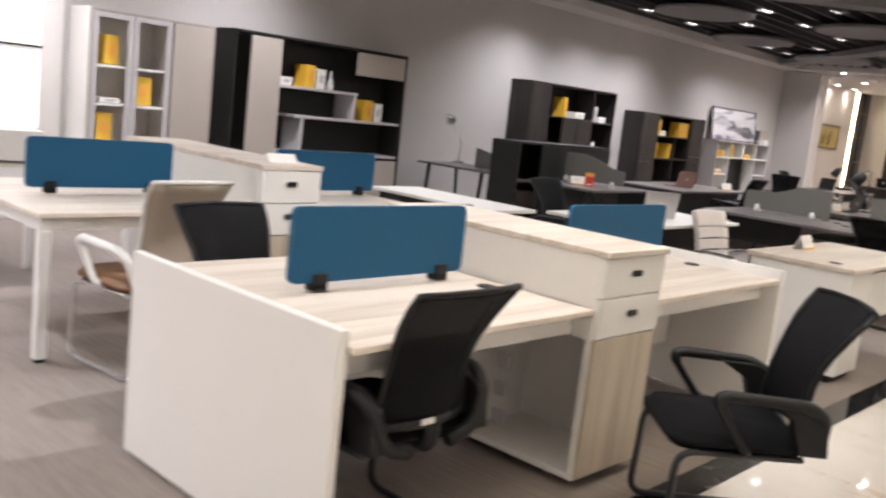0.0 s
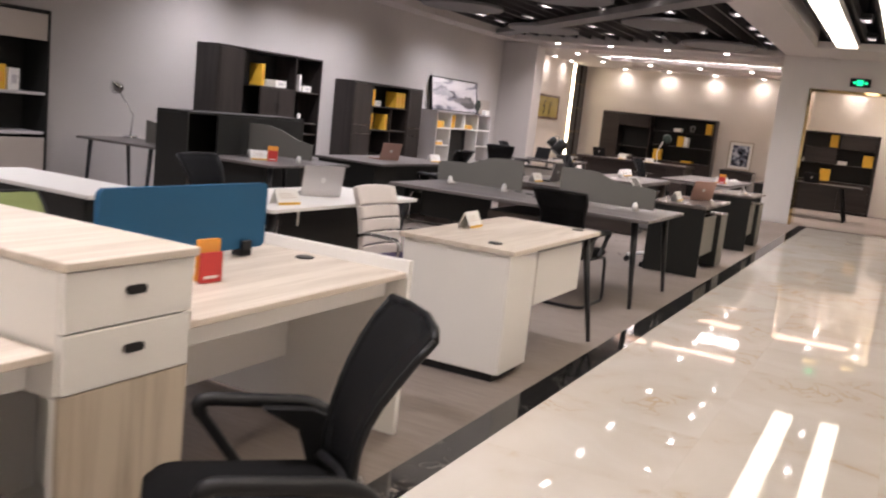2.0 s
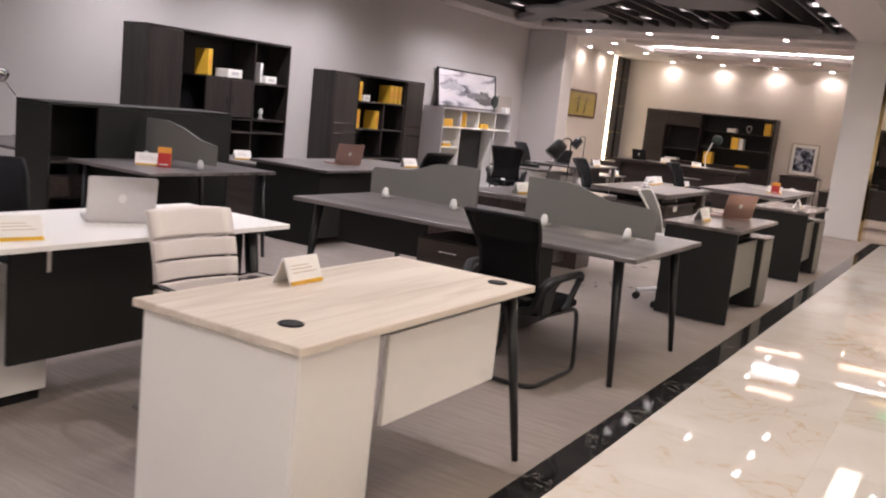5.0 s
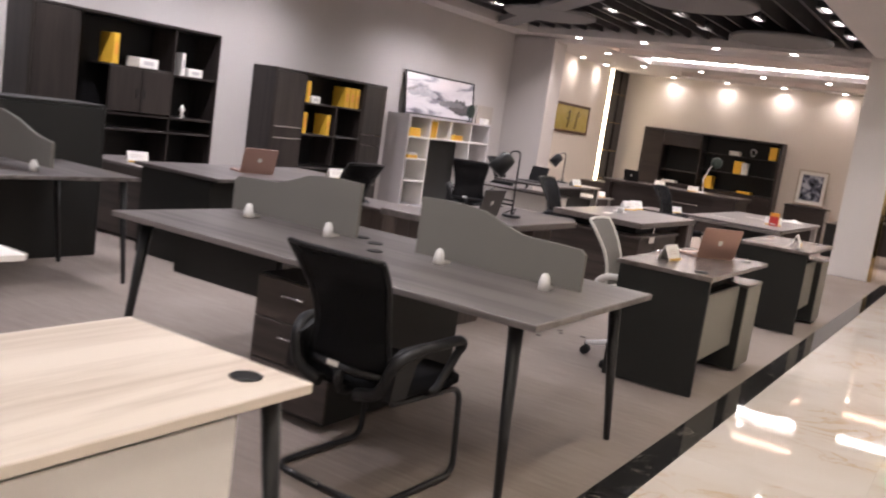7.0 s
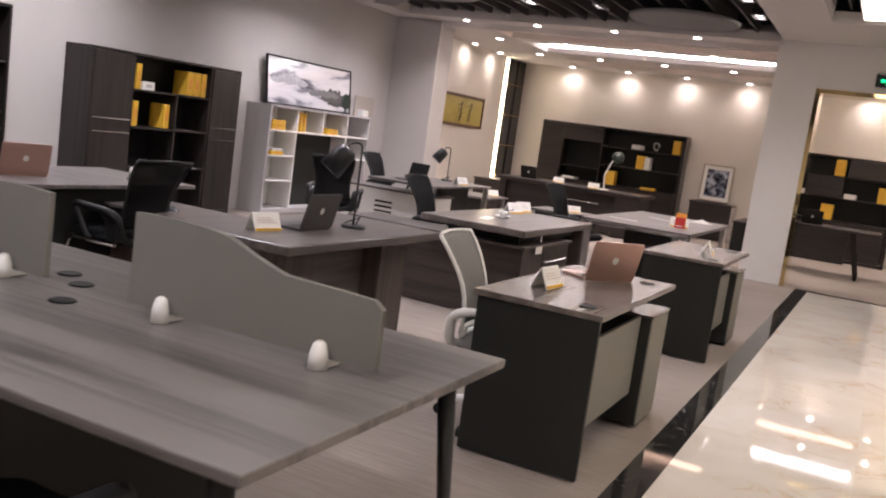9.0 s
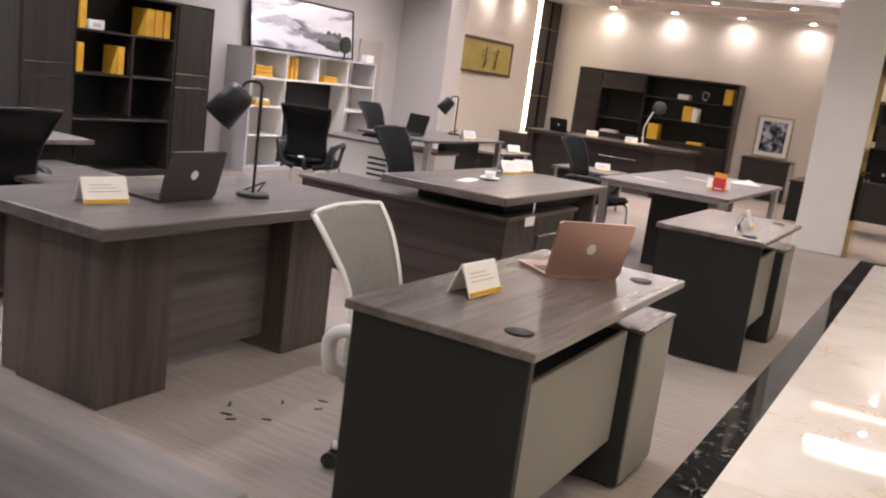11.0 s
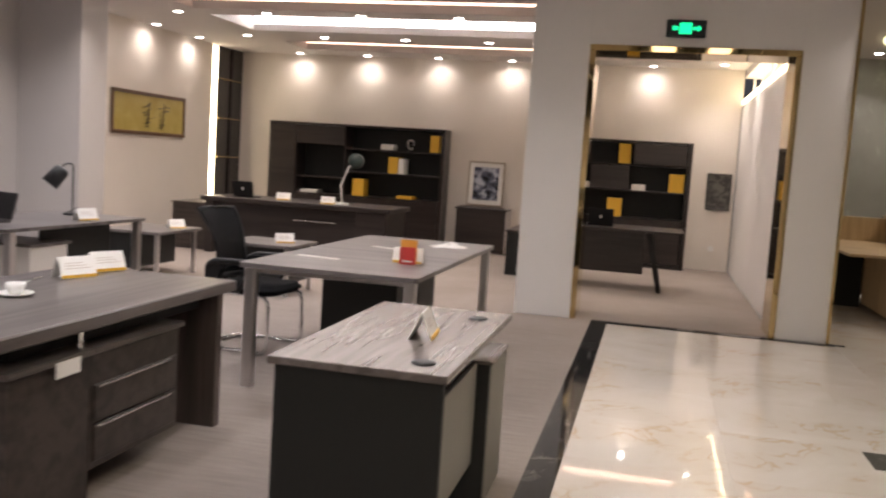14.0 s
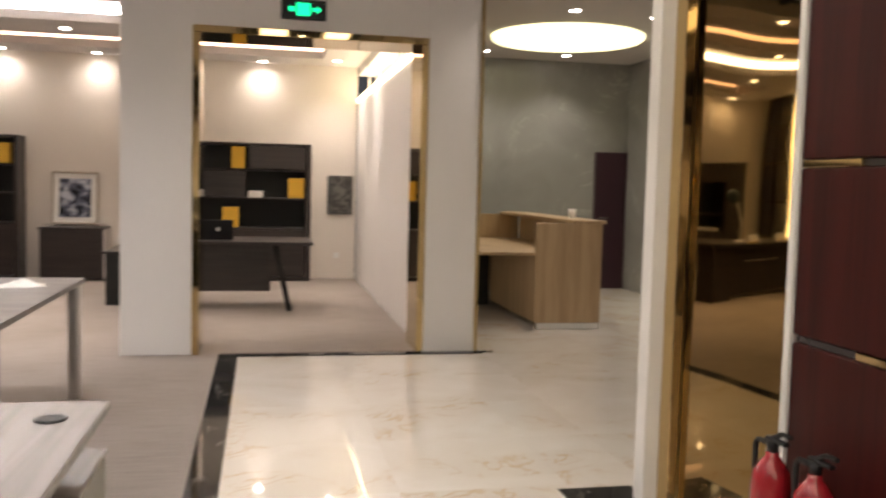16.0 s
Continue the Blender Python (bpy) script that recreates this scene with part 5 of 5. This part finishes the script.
for x0, x1 in ((-6.96, -6.16), (-6.11, -5.33), (-5.32, -4.51)):
    part("lower_door", B(x0, 24.738, 0.07, x1, 24.76, 0.735), M_ESPRESSO, cD)


def north_binder(x, z, w, h, m=None):
    b = thing("yellow_binder" if m is None else "white_binder", ("yellow" if m is None else "white") + " file binder standing in the bookcase", "binder", (x, 24.93, z))
    part("cover", B(-w / 2, -0.12, 0, w / 2, 0.12, h), m or M_YELLOW, b)
    return b


for x, z, w, h, m in ((-4.62, 1.546, 0.15, 0.27, None), (-5.30, 1.166, 0.16, 0.27, None), (-5.16, 1.166, 0.10, 0.25, M_PAPER), (-5.88, 0.80, 0.20, 0.28, None),
                      (-5.08, 0.80, 0.28, 0.05, None), (-5.42, 1.546, 0.20, 0.09, M_PAPER), (-6.75, 0.80, 0.3, 0.05, M_PAPER)):
    north_binder(x, z - (0.035 if z < 1 else 0), w, h, m)
v = thing("ring_ornament", "dark twisted ring ornament on the shelf", "ornament", (-5.05, 24.92, 1.546))
part("ring", sweep(bmesh.new(), [(0.05 * math.cos(a) * (1 + 0.3 * math.sin(a)), 0.02 * math.sin(2 * a), 0.10 + 0.08 * math.sin(a)) for a in [2 * math.pi * k / 14 for k in range(14)]], 0.014, 6), M_SILVER, v)
part("foot", lathe(bmesh.new(), [(0.04, 0), (0.035, 0.025)], 12), M_BLACK, v)

bd = thing("boss_desk", "large espresso executive desk with side return", "desk", (0, 0, 0))
part("desktop", B(-7.05, 21.75, 0.70, -4.40, 22.75, 0.76, bevel=0.006), M_ESPRESSO, bd)
part("front_panel", B(-6.9, 21.90, 0.06, -4.62, 21.95, 0.699), M_ESPRESSO, bd)
part("end_block", B(-4.85, 21.80, 0, -4.45, 22.70, 0.699), M_ESPRESSO, bd)
part("end_block", B(-7.0, 21.80, 0, -6.88, 22.70, 0.699), M_ESPRESSO, bd)
part("handle", sweep(bmesh.new(), rounded([(-5.75, 21.90, 0.52), (-5.75, 21.86, 0.52), (-5.15, 21.86, 0.52), (-5.15, 21.90, 0.52)], 0.02, 3), 0.01, 8), M_CHROME, bd, "long chrome bar")
br = thing("desk_side_cabinet", "low brown cabinet beside the executive desk", "cabinet", (0, 0, 0))
part("body", B(-7.6, 22.0, 0, -7.08, 23.2, 0.62), M_BROWNWOODX, br)
part("top", B(-7.62, 21.98, 0.621, -7.06, 23.22, 0.645), M_BROWNWOODX, br)
stt = thing("side_table", "low dark side table with a pale top", "side table", (0, 0, 0), group="low tables")
part("top", B(-6.75, 19.1, 0.47, -6.05, 20.0, 0.50), M_GREYTOP, stt)
part("body", B(-6.72, 19.14, 0.10, -6.35, 19.96, 0.469), M_CHAR, stt)
for x in (-6.68, -6.12):
    for y in (19.15, 19.9):
        part("leg", B(x, y, 0, x + 0.04, y + 0.04, 0.469), M_SILVER, stt)
st2 = thing("coffee_table", "low dark coffee table with a pale top", "side table", (0, 0, 0), group="low tables")
part("top", B(-5.25, 18.9, 0.47, -4.5, 19.6, 0.50), M_GREYTOP, st2)
part("body", B(-5.2, 18.95, 0.12, -4.55, 19.55, 0.469), M_CHAR, st2)
for x in (-5.22, -4.58):
    for y in (18.93, 19.53):
        part("leg", B(x, y, 0, x + 0.04, y + 0.04, 0.469), M_SILVER, st2)
cF = thing("small_cabinet", "small espresso cabinet with a metal edge", "cabinet", (0, 0, 0))
part("body", B(-4.17, 24.68, 0.02, -3.37, 25.10, 0.69), M_ESPRESSO, cF)
part("top", B(-4.19, 24.66, 0.691, -3.35, 25.12, 0.715), M_ESPRESSO, cF)
part("edge", B(-3.37, 24.67, 0.02, -3.345, 25.11, 0.69), M_SILVER, cF, "silver edge")
cG = thing("low_side_cabinet", "low black cabinet half hidden by the pier", "cabinet", (0, 0, 0))
part("body", B(-2.95, 22.3, 0, -2.45, 23.6, 0.56), M_CHAR, cG)
part("top", B(-2.97, 22.28, 0.561, -2.43, 23.62, 0.59), M_ESPRESSO, cG)

# room behind the gold opening
cE = north_case("room_bookcase", "espresso bookcase with open shelves in the back room", -2.45, -0.62, 24.75, NY, 1.92, M_ESPRESSO)
for z in (0.72, 1.14, 1.54):
    part("shelf", B(-2.42, 24.765, z, -0.69, NY - 0.016, z + 0.025), M_ESPRESSO, cE)
part("flap_door", B(-1.47, 24.735, 1.57, -0.70, 24.76, 1.88), M_ESPRESSO, cE)
part("flap_door", B(-2.42, 24.735, 1.17, -1.52, 24.76, 1.53), M_ESPRESSO, cE)
part("lower_door", B(-2.42, 24.738, 0.07, -0.70, 24.76, 0.715), M_ESPRESSO, cE)
for x, z, w, h, m in ((-1.62, 1.566, 0.18, 0.30, None), (-0.82, 1.166, 0.22, 0.28, None), (-1.72, 0.80, 0.22, 0.28, None), (-1.38, 1.166, 0.20, 0.09, M_PAPER)):
    north_binder(x, z if z > 1 else 0.746, w, h, m)
eD = thing("room_desk", "espresso desk on splayed dark legs in the back room", "desk", (0, 0, 0))
part("desktop", B(-2.6, 21.75, 0.715, -0.75, 22.65, 0.75), M_ESPRESSO, eD)
part("modesty_panel", B(-2.5, 21.95, 0.2, -1.2, 21.98, 0.714), M_ESPRESSO, eD)
for x, d in ((-1.15, 0.16), (-2.45, -0.05)):
    for y in (21.85, 22.5):
        part("leg", sweep(bmesh.new(), [(x, y, 0.714), (x + d, y, 0)], [0.05, 0.035], 4), M_CHAR, eD)
so = thing("wall_socket", "small white wall socket", "socket", (-0.22, NORTH - 0.01, 0.34))
part("plate", B(-0.04, -0.003, -0.04, 0.04, 0.009, 0.04), M_WHITEPL, so)

# ---- reception ----
rc = thing("reception_desk", "light oak reception desk with a raised front and white plinth", "reception desk", (0, 0, 0))
part("side_panel", B(1.35, 20.5, 0.06, 2.03, 20.56, 1.05), M_OAKX, rc)
part("plinth", B(1.37, 20.49, 0.0, 2.02, 20.565, 0.06), M_WHITE, rc, "white plinth")
part("front_panel", B(1.97, 20.561, 0.06, 2.03, 23.2, 1.05), M_OAKX, rc)
part("counter_top", B(1.72, 20.48, 1.051, 2.06, 23.22, 1.085), M_OAKX, rc)
part("worktop", B(0.85, 20.7, 0.715, 1.96, 23.2, 0.745), M_OAKX, rc)
part("back_block", B(0.6, 22.3, 0.0, 1.35, 23.2, 0.714), M_CHAR, rc)
part("rear_panel", B(0.85, 23.21, 0.06, 1.96, 23.26, 1.05), M_OAKX, rc)
part("inner_panel", B(1.36, 20.57, 0.06, 1.40, 22.29, 0.714), M_OAKX, rc)
it = thing("paper_cup", "small white cup on the reception counter", "cup", (1.85, 20.9, 1.086))
part("cup", lathe(bmesh.new(), [(0.03, 0), (0.04, 0.1)], 16), M_PAPER, it)
rd = structure("door_1", B(3.28, 23.93, 0.0, 3.74, 23.995, 1.92), M_PURPLEDOOR, "dark plum wooden door beside the stone wall", "door")
part("door_handle", sweep(bmesh.new(), rounded([(3.34, 23.93, 1.0), (3.34, 23.88, 1.0), (3.45, 23.88, 1.0)], 0.01, 3), 0.009, 8), M_CHROME, rd)
ws_ = thing("wall_switch", "white wall switch on the stone wall", "switch", (1.1, 23.995, 1.2))
part("plate", B(-0.045, -0.004, -0.045, 0.045, 0.009, 0.045), M_WHITEPL, ws_)


def extinguisher(x, y):
    e = thing("fire_extinguisher", "red fire extinguisher standing on the floor by the wall", "fire extinguisher", (x, y, 0), group="extinguishers by the wall")
    part("tank", lathe(bmesh.new(), [(0.06, 0), (0.066, 0.02), (0.066, 0.42), (0.058, 0.475), (0.035, 0.51), (0.022, 0.525), (0.022, 0.54)], 24), M_EXT, e)
    part("label", lathe(bmesh.new(), [(0.0668, 0.2), (0.0668, 0.32)], 24), M_PAPER, e, "white printed label")
    part("valve", box(lathe(bmesh.new(), [(0.02, 0.54), (0.02, 0.575)], 12), -0.012, -0.08, 0.575, 0.012, 0.03, 0.588), M_BLACK, e)
    part("handle", sweep(bmesh.new(), [(0, 0.02, 0.575), (0, -0.05, 0.61), (0, -0.10, 0.612)], 0.009, 6), M_BLACK, e)
    part("hose", sweep(bmesh.new(), rounded([(0, 0.02, 0.56), (0, 0.10, 0.56), (0, 0.09, 0.15)], 0.05), 0.01, 6), M_RUBBER, e)
    return e


extinguisher(0.365, 14.83)
extinguisher(0.365, 14.60)

# ---- loose things on desks ----
def laptop(at, turn, body, label, angle=105):
    lp = thing("laptop", label, "laptop", at, turn, group="laptops on desks")
    part("base", slab(bmesh.new(), round_rect(-0.155, -0.11, 0.155, 0.11, 0.012, 3), "z", 0.0, 0.013), body, lp)
    part("keyboard", B(-0.135, -0.02, 0.0132, 0.135, 0.09, 0.0145, bevel=0), M_BLACK, lp, "black keyboard")
    lid = part("lid", slab(bmesh.new(), round_rect(-0.155, 0.0, 0.155, 0.212, 0.012, 3), "y", -0.004, 0.004), body, lp)
    lid.matrix_basis = pose(0, 0.112, 0.013, -(angle - 90), 0, 0)
    part("display", B(-0.145, -0.0055, 0.012, 0.145, -0.0042, 0.203, bevel=0), M_BLACK, lid, "dark display")
    em = bmesh.new()
    slab(em, [(0.019 * math.cos(a), 0.108 + 0.021 * math.sin(a)) for a in [2 * math.pi * k / 14 for k in range(14)]], "y", 0.0042, 0.0052)
    part("emblem", em, M_WHITEPL, lid, "pale round emblem")
    return lp


laptop((-2.09, 11.74, 0.751), -128, M_ROSE, "open rose-gold laptop on the grey desk")
laptop((-3.77, 11.33, 0.751), -90, M_GREYLAP, "open dark grey laptop on the executive desk")
laptop((-3.74, 6.62, 0.751), -120, M_SILVER, "open silver laptop on the white desk", 100)
laptop((-5.92, 11.1, 0.751), -110, M_ROSE, "open rose-gold laptop on the dark desk")
laptop((-5.98, 16.6, 0.751), -15, M_GREYLAP, "open dark laptop on the manager desk")
laptop((-6.55, 22.15, 0.761), 175, M_BLACK, "open black laptop on the executive desk")
laptop((-1.75, 22.1, 0.751), 180, M_BLACK, "open black laptop on the back-room desk")


def tent_card(at, turn, w=0.19, h=0.098, name="tent_card", label="white tent card with a yellow band standing on the desk"):
    t = thing(name, label, "sign card", at, turn, group="price cards")
    part("card", slab(bmesh.new(), [(-0.045, 0), (-0.041, 0), (0, h - 0.006), (0.041, 0), (0.045, 0), (0.003, h), (-0.003, h)], "x", -w / 2, w / 2), M_PAPER, t)
    for k, zz in enumerate((0.45, 0.58, 0.70)):
        u = 0.045 - 0.042 * zz
        part("text_line", B(-w * 0.36, -u - 0.0012, h * zz - 0.0015, w * (0.36 - 0.1 * k), -u + 0.0008, h * zz + 0.0015, bevel=0), M_TEXT, t, "faint printed line")
    part("yellow_band", B(-w / 2 + 0.003, -0.0455, 0.002, w / 2 - 0.003, -0.040, 0.016, bevel=0), M_YELLOW, t, "yellow band")
    return t


for x, y, z, a in ((-2.147, 11.115, 0.751, 86), (-3.76, 10.98, 0.751, 80), (-3.46, 5.92, 0.751, 80), (-2.333, 6.33, 0.751, 92), (-5.62, 11.9, 0.751, 75),
                   (-3.80, 14.67, 0.751, 70), (-3.82, 14.94, 0.751, 70), (-5.62, 17.3, 0.751, 75), (-1.945, 14.2, 0.751, 96), (-6.2, 19.7, 0.501, 60), (-4.7, 19.2, 0.501, 40),
                   (-5.3, 21.95, 0.761, 10), (-6.0, 22.1, 0.761, 8), (-7.0, 10.75, 0.666, 70), (-2.64, 16.43, 0.751, 6)):
    tent_card((x, y, z), a)


def snack_card(at, turn):
    t = thing("red_card", "small red and orange display card on the desk", "sign card", at, turn)
    part("front", slab(bmesh.new(), round_rect(-0.05, 0, 0.05, 0.11, 0.006, 2), "y", -0.02, -0.012), M_REDCARD, t)
    part("back", slab(bmesh.new(), round_rect(-0.05, 0.002, 0.055, 0.155, 0.006, 2), "y", 0.0, 0.01), M_ORANGE, t)
    part("band", B(-0.035, -0.022, 0.015, 0.03, -0.0202, 0.025, bevel=0), M_PAPER, t)
    return t


for x, y, z, a in ((-2.15, 3.79, 0.751, 84), (-5.72, 8.6, 0.751, 50), (-2.62, 16.35, 0.751, 5)):
    snack_card((x, y, z), a)
tent_card((-2.24, 3.72, 0.751), 84)
tent_card((-5.85, 8.55, 0.751), 55)


def desk_lamp(at, turn, h=0.50):
    l = thing("desk_lamp", "black desk lamp with a cylinder shade", "desk lamp", at, turn, group="desk lamps")
    part("base", lathe(bmesh.new(), [(0.075, 0), (0.075, 0.012), (0.07, 0.018)], 24), M_BLACKMETAL, l)
    part("stem", sweep(bmesh.new(), rounded([(0, 0, 0.018), (0.0, 0, h), (-0.07, 0, h), (-0.10, 0, h - 0.06)], 0.04), 0.007, 8), M_BLACKMETAL, l)
    sd = part("shade", lathe(bmesh.new(), [(0.075, -0.09), (0.066, 0.06), (0.05, 0.085), (0.02, 0.09)], 24), M_BLACKMETAL, l)
    sd.matrix_basis = pose(-0.13, 0, h - 0.11, 0, 38, 0)
    part("cord", sweep(bmesh.new(), [(0.02, 0.03, 0.02), (0.05, 0.08, 0.06), (0.0, 0.12, 0.03), (-0.05, 0.1, 0.008)], 0.004, 6), M_RUBBER, l)
    return l


desk_lamp((-3.66, 11.73, 0.751), 40, 0.52)
desk_lamp((-6.0, 17.65, 0.751), 40, 0.44)
wl = thing("silver_lamp", "silver articulated desk lamp on the wall table", "desk lamp", (-8.065, 8.90, 0.751))
part("base", lathe(bmesh.new(), [(0.08, 0), (0.08, 0.015), (0.02, 0.03)], 20), M_CHROME, wl)
part("arm", sweep(bmesh.new(), [(0, 0, 0.02), (0.0, 0.03, 0.26), (-0.03, -0.20, 0.56)], 0.007, 8), M_CHROME, wl)
sd = part("shade", lathe(bmesh.new(), [(0.075, -0.08), (0.06, -0.02), (0.02, 0.04), (0.015, 0.07)], 20), M_CHROME, wl, "polished cone shade")
sd.matrix_basis = pose(-0.03, -0.24, 0.59, 62, 0, 20)
fn = thing("magnifier_lamp", "white articulated lamp with a dark round head", "desk lamp", (-5.16, 22.1, 0.761), 0)
part("base", lathe(bmesh.new(), [(0.09, 0), (0.09, 0.015), (0.02, 0.025)], 20), M_WHITEPL, fn)
part("arm", sweep(bmesh.new(), [(0, 0, 0.02), (-0.03, 0, 0.25), (0.07, 0, 0.50), (0.14, 0, 0.55)], 0.013, 8), M_WHITEPL, fn, "white arm")
hd = part("head", lathe(bmesh.new(), [(0.02, 0.03), (0.085, 0.025), (0.105, 0.0), (0.09, -0.02), (0.02, -0.02)], 24), M_GREENLEAF, fn, "dark round head")
hd.matrix_basis = pose(0.16, 0.02, 0.585, 80, 0, 25)
cu = thing("cup_and_saucer", "white cup on a saucer", "cup", (-3.655, 14.09, 0.751))
part("saucer", lathe(bmesh.new(), [(0.04, 0), (0.07, 0.012), (0.068, 0.016), (0.035, 0.006)], 24), M_WHITEPL, cu)
part("cup", lathe(bmesh.new(), [(0.022, 0.008), (0.036, 0.03), (0.04, 0.055), (0.036, 0.055), (0.03, 0.03)], 20), M_WHITEPL, cu)
part("spoon", sweep(bmesh.new(), [(0.0, 0.045, 0.05), (0.06, 0.08, 0.075)], 0.004, 6), M_CHROME, cu)
for x, y, a, w, l in ((-3.68, 13.82, 10, 0.08, 0.26), (-3.2, 16.3, 80, 0.06, 0.3), (-3.0, 17.2, 70, 0.06, 0.3)):
    p = thing("paper_strip", "white paper strip lying on the table", "paper", (x, y, 0.7505), a)
    part("sheet", B(-w / 2, -l / 2, 0, w / 2, l / 2, 0.002, bevel=0), M_PAPER, p)
tw = thing("folded_cloth", "white crumpled cloth on the meeting table", "cloth", (-2.66, 17.68, 0.7505), 20)
random.seed(5)
bm = bmesh.new()
cloth = []
for j in range(9):
    row = []
    for i in range(13):
        u, v = i / 6 - 1, j / 4 - 1
        edge = max(abs(u), abs(v))
        z = 0.003 + (1 - edge ** 2) * (0.022 + 0.016 * math.sin(5 * u + 3 * v) + random.uniform(-0.007, 0.007))
        row.append(bm.verts.new((0.13 * u * (1 + 0.12 * math.sin(4 * v)), 0.08 * v * (1 + 0.18 * math.sin(5 * u)), max(0.002, z))))
    cloth.append(row)
for a, b in zip(cloth, cloth[1:]):
    for i in range(12):
        bm.faces.new((a[i], a[i + 1], b[i + 1], b[i]))
rim = [*cloth[0], *[w[-1] for w in cloth[1:]], *cloth[-1][-2::-1], *[w[0] for w in cloth[-2:0:-1]]]
low = [bm.verts.new((p.co.x, p.co.y, 0.0)) for p in rim]
for k in range(len(rim)):
    bm.faces.new((rim[k], low[k], low[(k + 1) % len(rim)], rim[(k + 1) % len(rim)]))
bm.faces.new(low)
part("cloth", bm, M_PAPER, tw)
random.seed(9)
for k in range(14):
    x, y = (random.uniform(-3.25, -2.75), random.uniform(11.0, 11.6)) if k < 8 else (random.uniform(-3.2, -2.4), random.uniform(12.3, 13.2))
    d = thing("carpet_debris", "small dark scrap lying on the carpet", "scrap", (x, y, 0.0), random.uniform(0, 180), group="scraps on the carpet")
    part("scrap", B(-random.uniform(0.01, 0.03), -0.006, 0, random.uniform(0.01, 0.03), 0.006, 0.004, bevel=0.001), M_CHAR, d)

# ---- bright panel at the far end of the wall ----
wp = structure("window_1", B(WEST, 2.3, 0.0, WEST + 0.06, 3.62, 2.6), M_WHITEWALL, "white framed light wall panel", "window")
part("light_pane", B(WEST + 0.061, 2.35, 0.85, WEST + 0.07, 3.42, 2.5), glow("bright_pane", (1.0, 0.97, 0.93), 0.3), wp, "bright backlit pane")
part("rail", B(WEST + 0.071, 2.35, 1.58, WEST + 0.09, 3.42, 1.60), M_BLACK, wp)

# ---- marble tiles ----
aisle = structure("aisle_floor", B(-1.47, SOUTH, -0.029, 3.95, 24.0, -0.012, bevel=0), M_BEIGE, "polished cream marble aisle with fine joints", "floor")
SIZE, GAP = 0.80, 0.0005
tile_me = mesh_of("tile", B(0, 0, -0.012, SIZE - GAP, SIZE - GAP, 0, bevel=0))
tile_me.materials.append(M_MARBLE)
half_me = mesh_of("tile_cut", B(0, 0, -0.012, 0.40 - GAP, SIZE - GAP, 0, bevel=0))
half_me.materials.append(M_MARBLE)


def tile(me, x, y, name="marble_tile"):
    o = new(name, me)
    o.location = (x, y, 0)
    o.parent = aisle


y = 19.30 - SIZE * 29
while y < 19.2:
    for k in range(2):
        tile(tile_me, -1.47 + SIZE * k, y)
    tile(half_me, -1.47 + 2 * SIZE, y)
    if y > 16.0:
        for k in range(3):
            tile(tile_me, 0.531 + SIZE * k, y)
        tile(tile_me, 0.531 + 3 * SIZE, y)
    y += SIZE
for r in range(6):
    for k in range(4):
        tile(tile_me, 0.531 + SIZE * k, 19.30 + SIZE * r)
strip = structure("border_strip", B(-1.622, SOUTH, -0.029, -1.470, 19.42, -0.012, bevel=0), M_BLACK, "polished black marble border between carpet and aisle", "floor")
st_me = mesh_of("strip", B(0, 0, -0.012, 0.152, SIZE - GAP, 0.001, bevel=0.0006))
st_me.materials.append(M_BLACKMARBLE)
y = 19.42 - SIZE * 29
while y < 19.40:
    o = new("border_tile", st_me)
    o.location, o.parent = (-1.622, y, 0), strip
    y += SIZE
e_me = mesh_of("strip_end", B(0, 0, -0.012, 0.7, 0.07, 0.0015, bevel=0.0006))
e_me.materials.append(M_BLACKMARBLE)
for k in range(3):
    o = new("border_tile", e_me)
    o.location, o.parent = (-1.47 + 0.701 * k, 19.35, 0), strip
c_me = mesh_of("corner_tile", B(0, 0, -0.012, 0.36, 0.30, 0.0015, bevel=0.0006))
c_me.materials.append(M_BLACKMARBLE)
o = new("border_tile", c_me)
o.location, o.parent = (0.06, 15.75, 0), strip
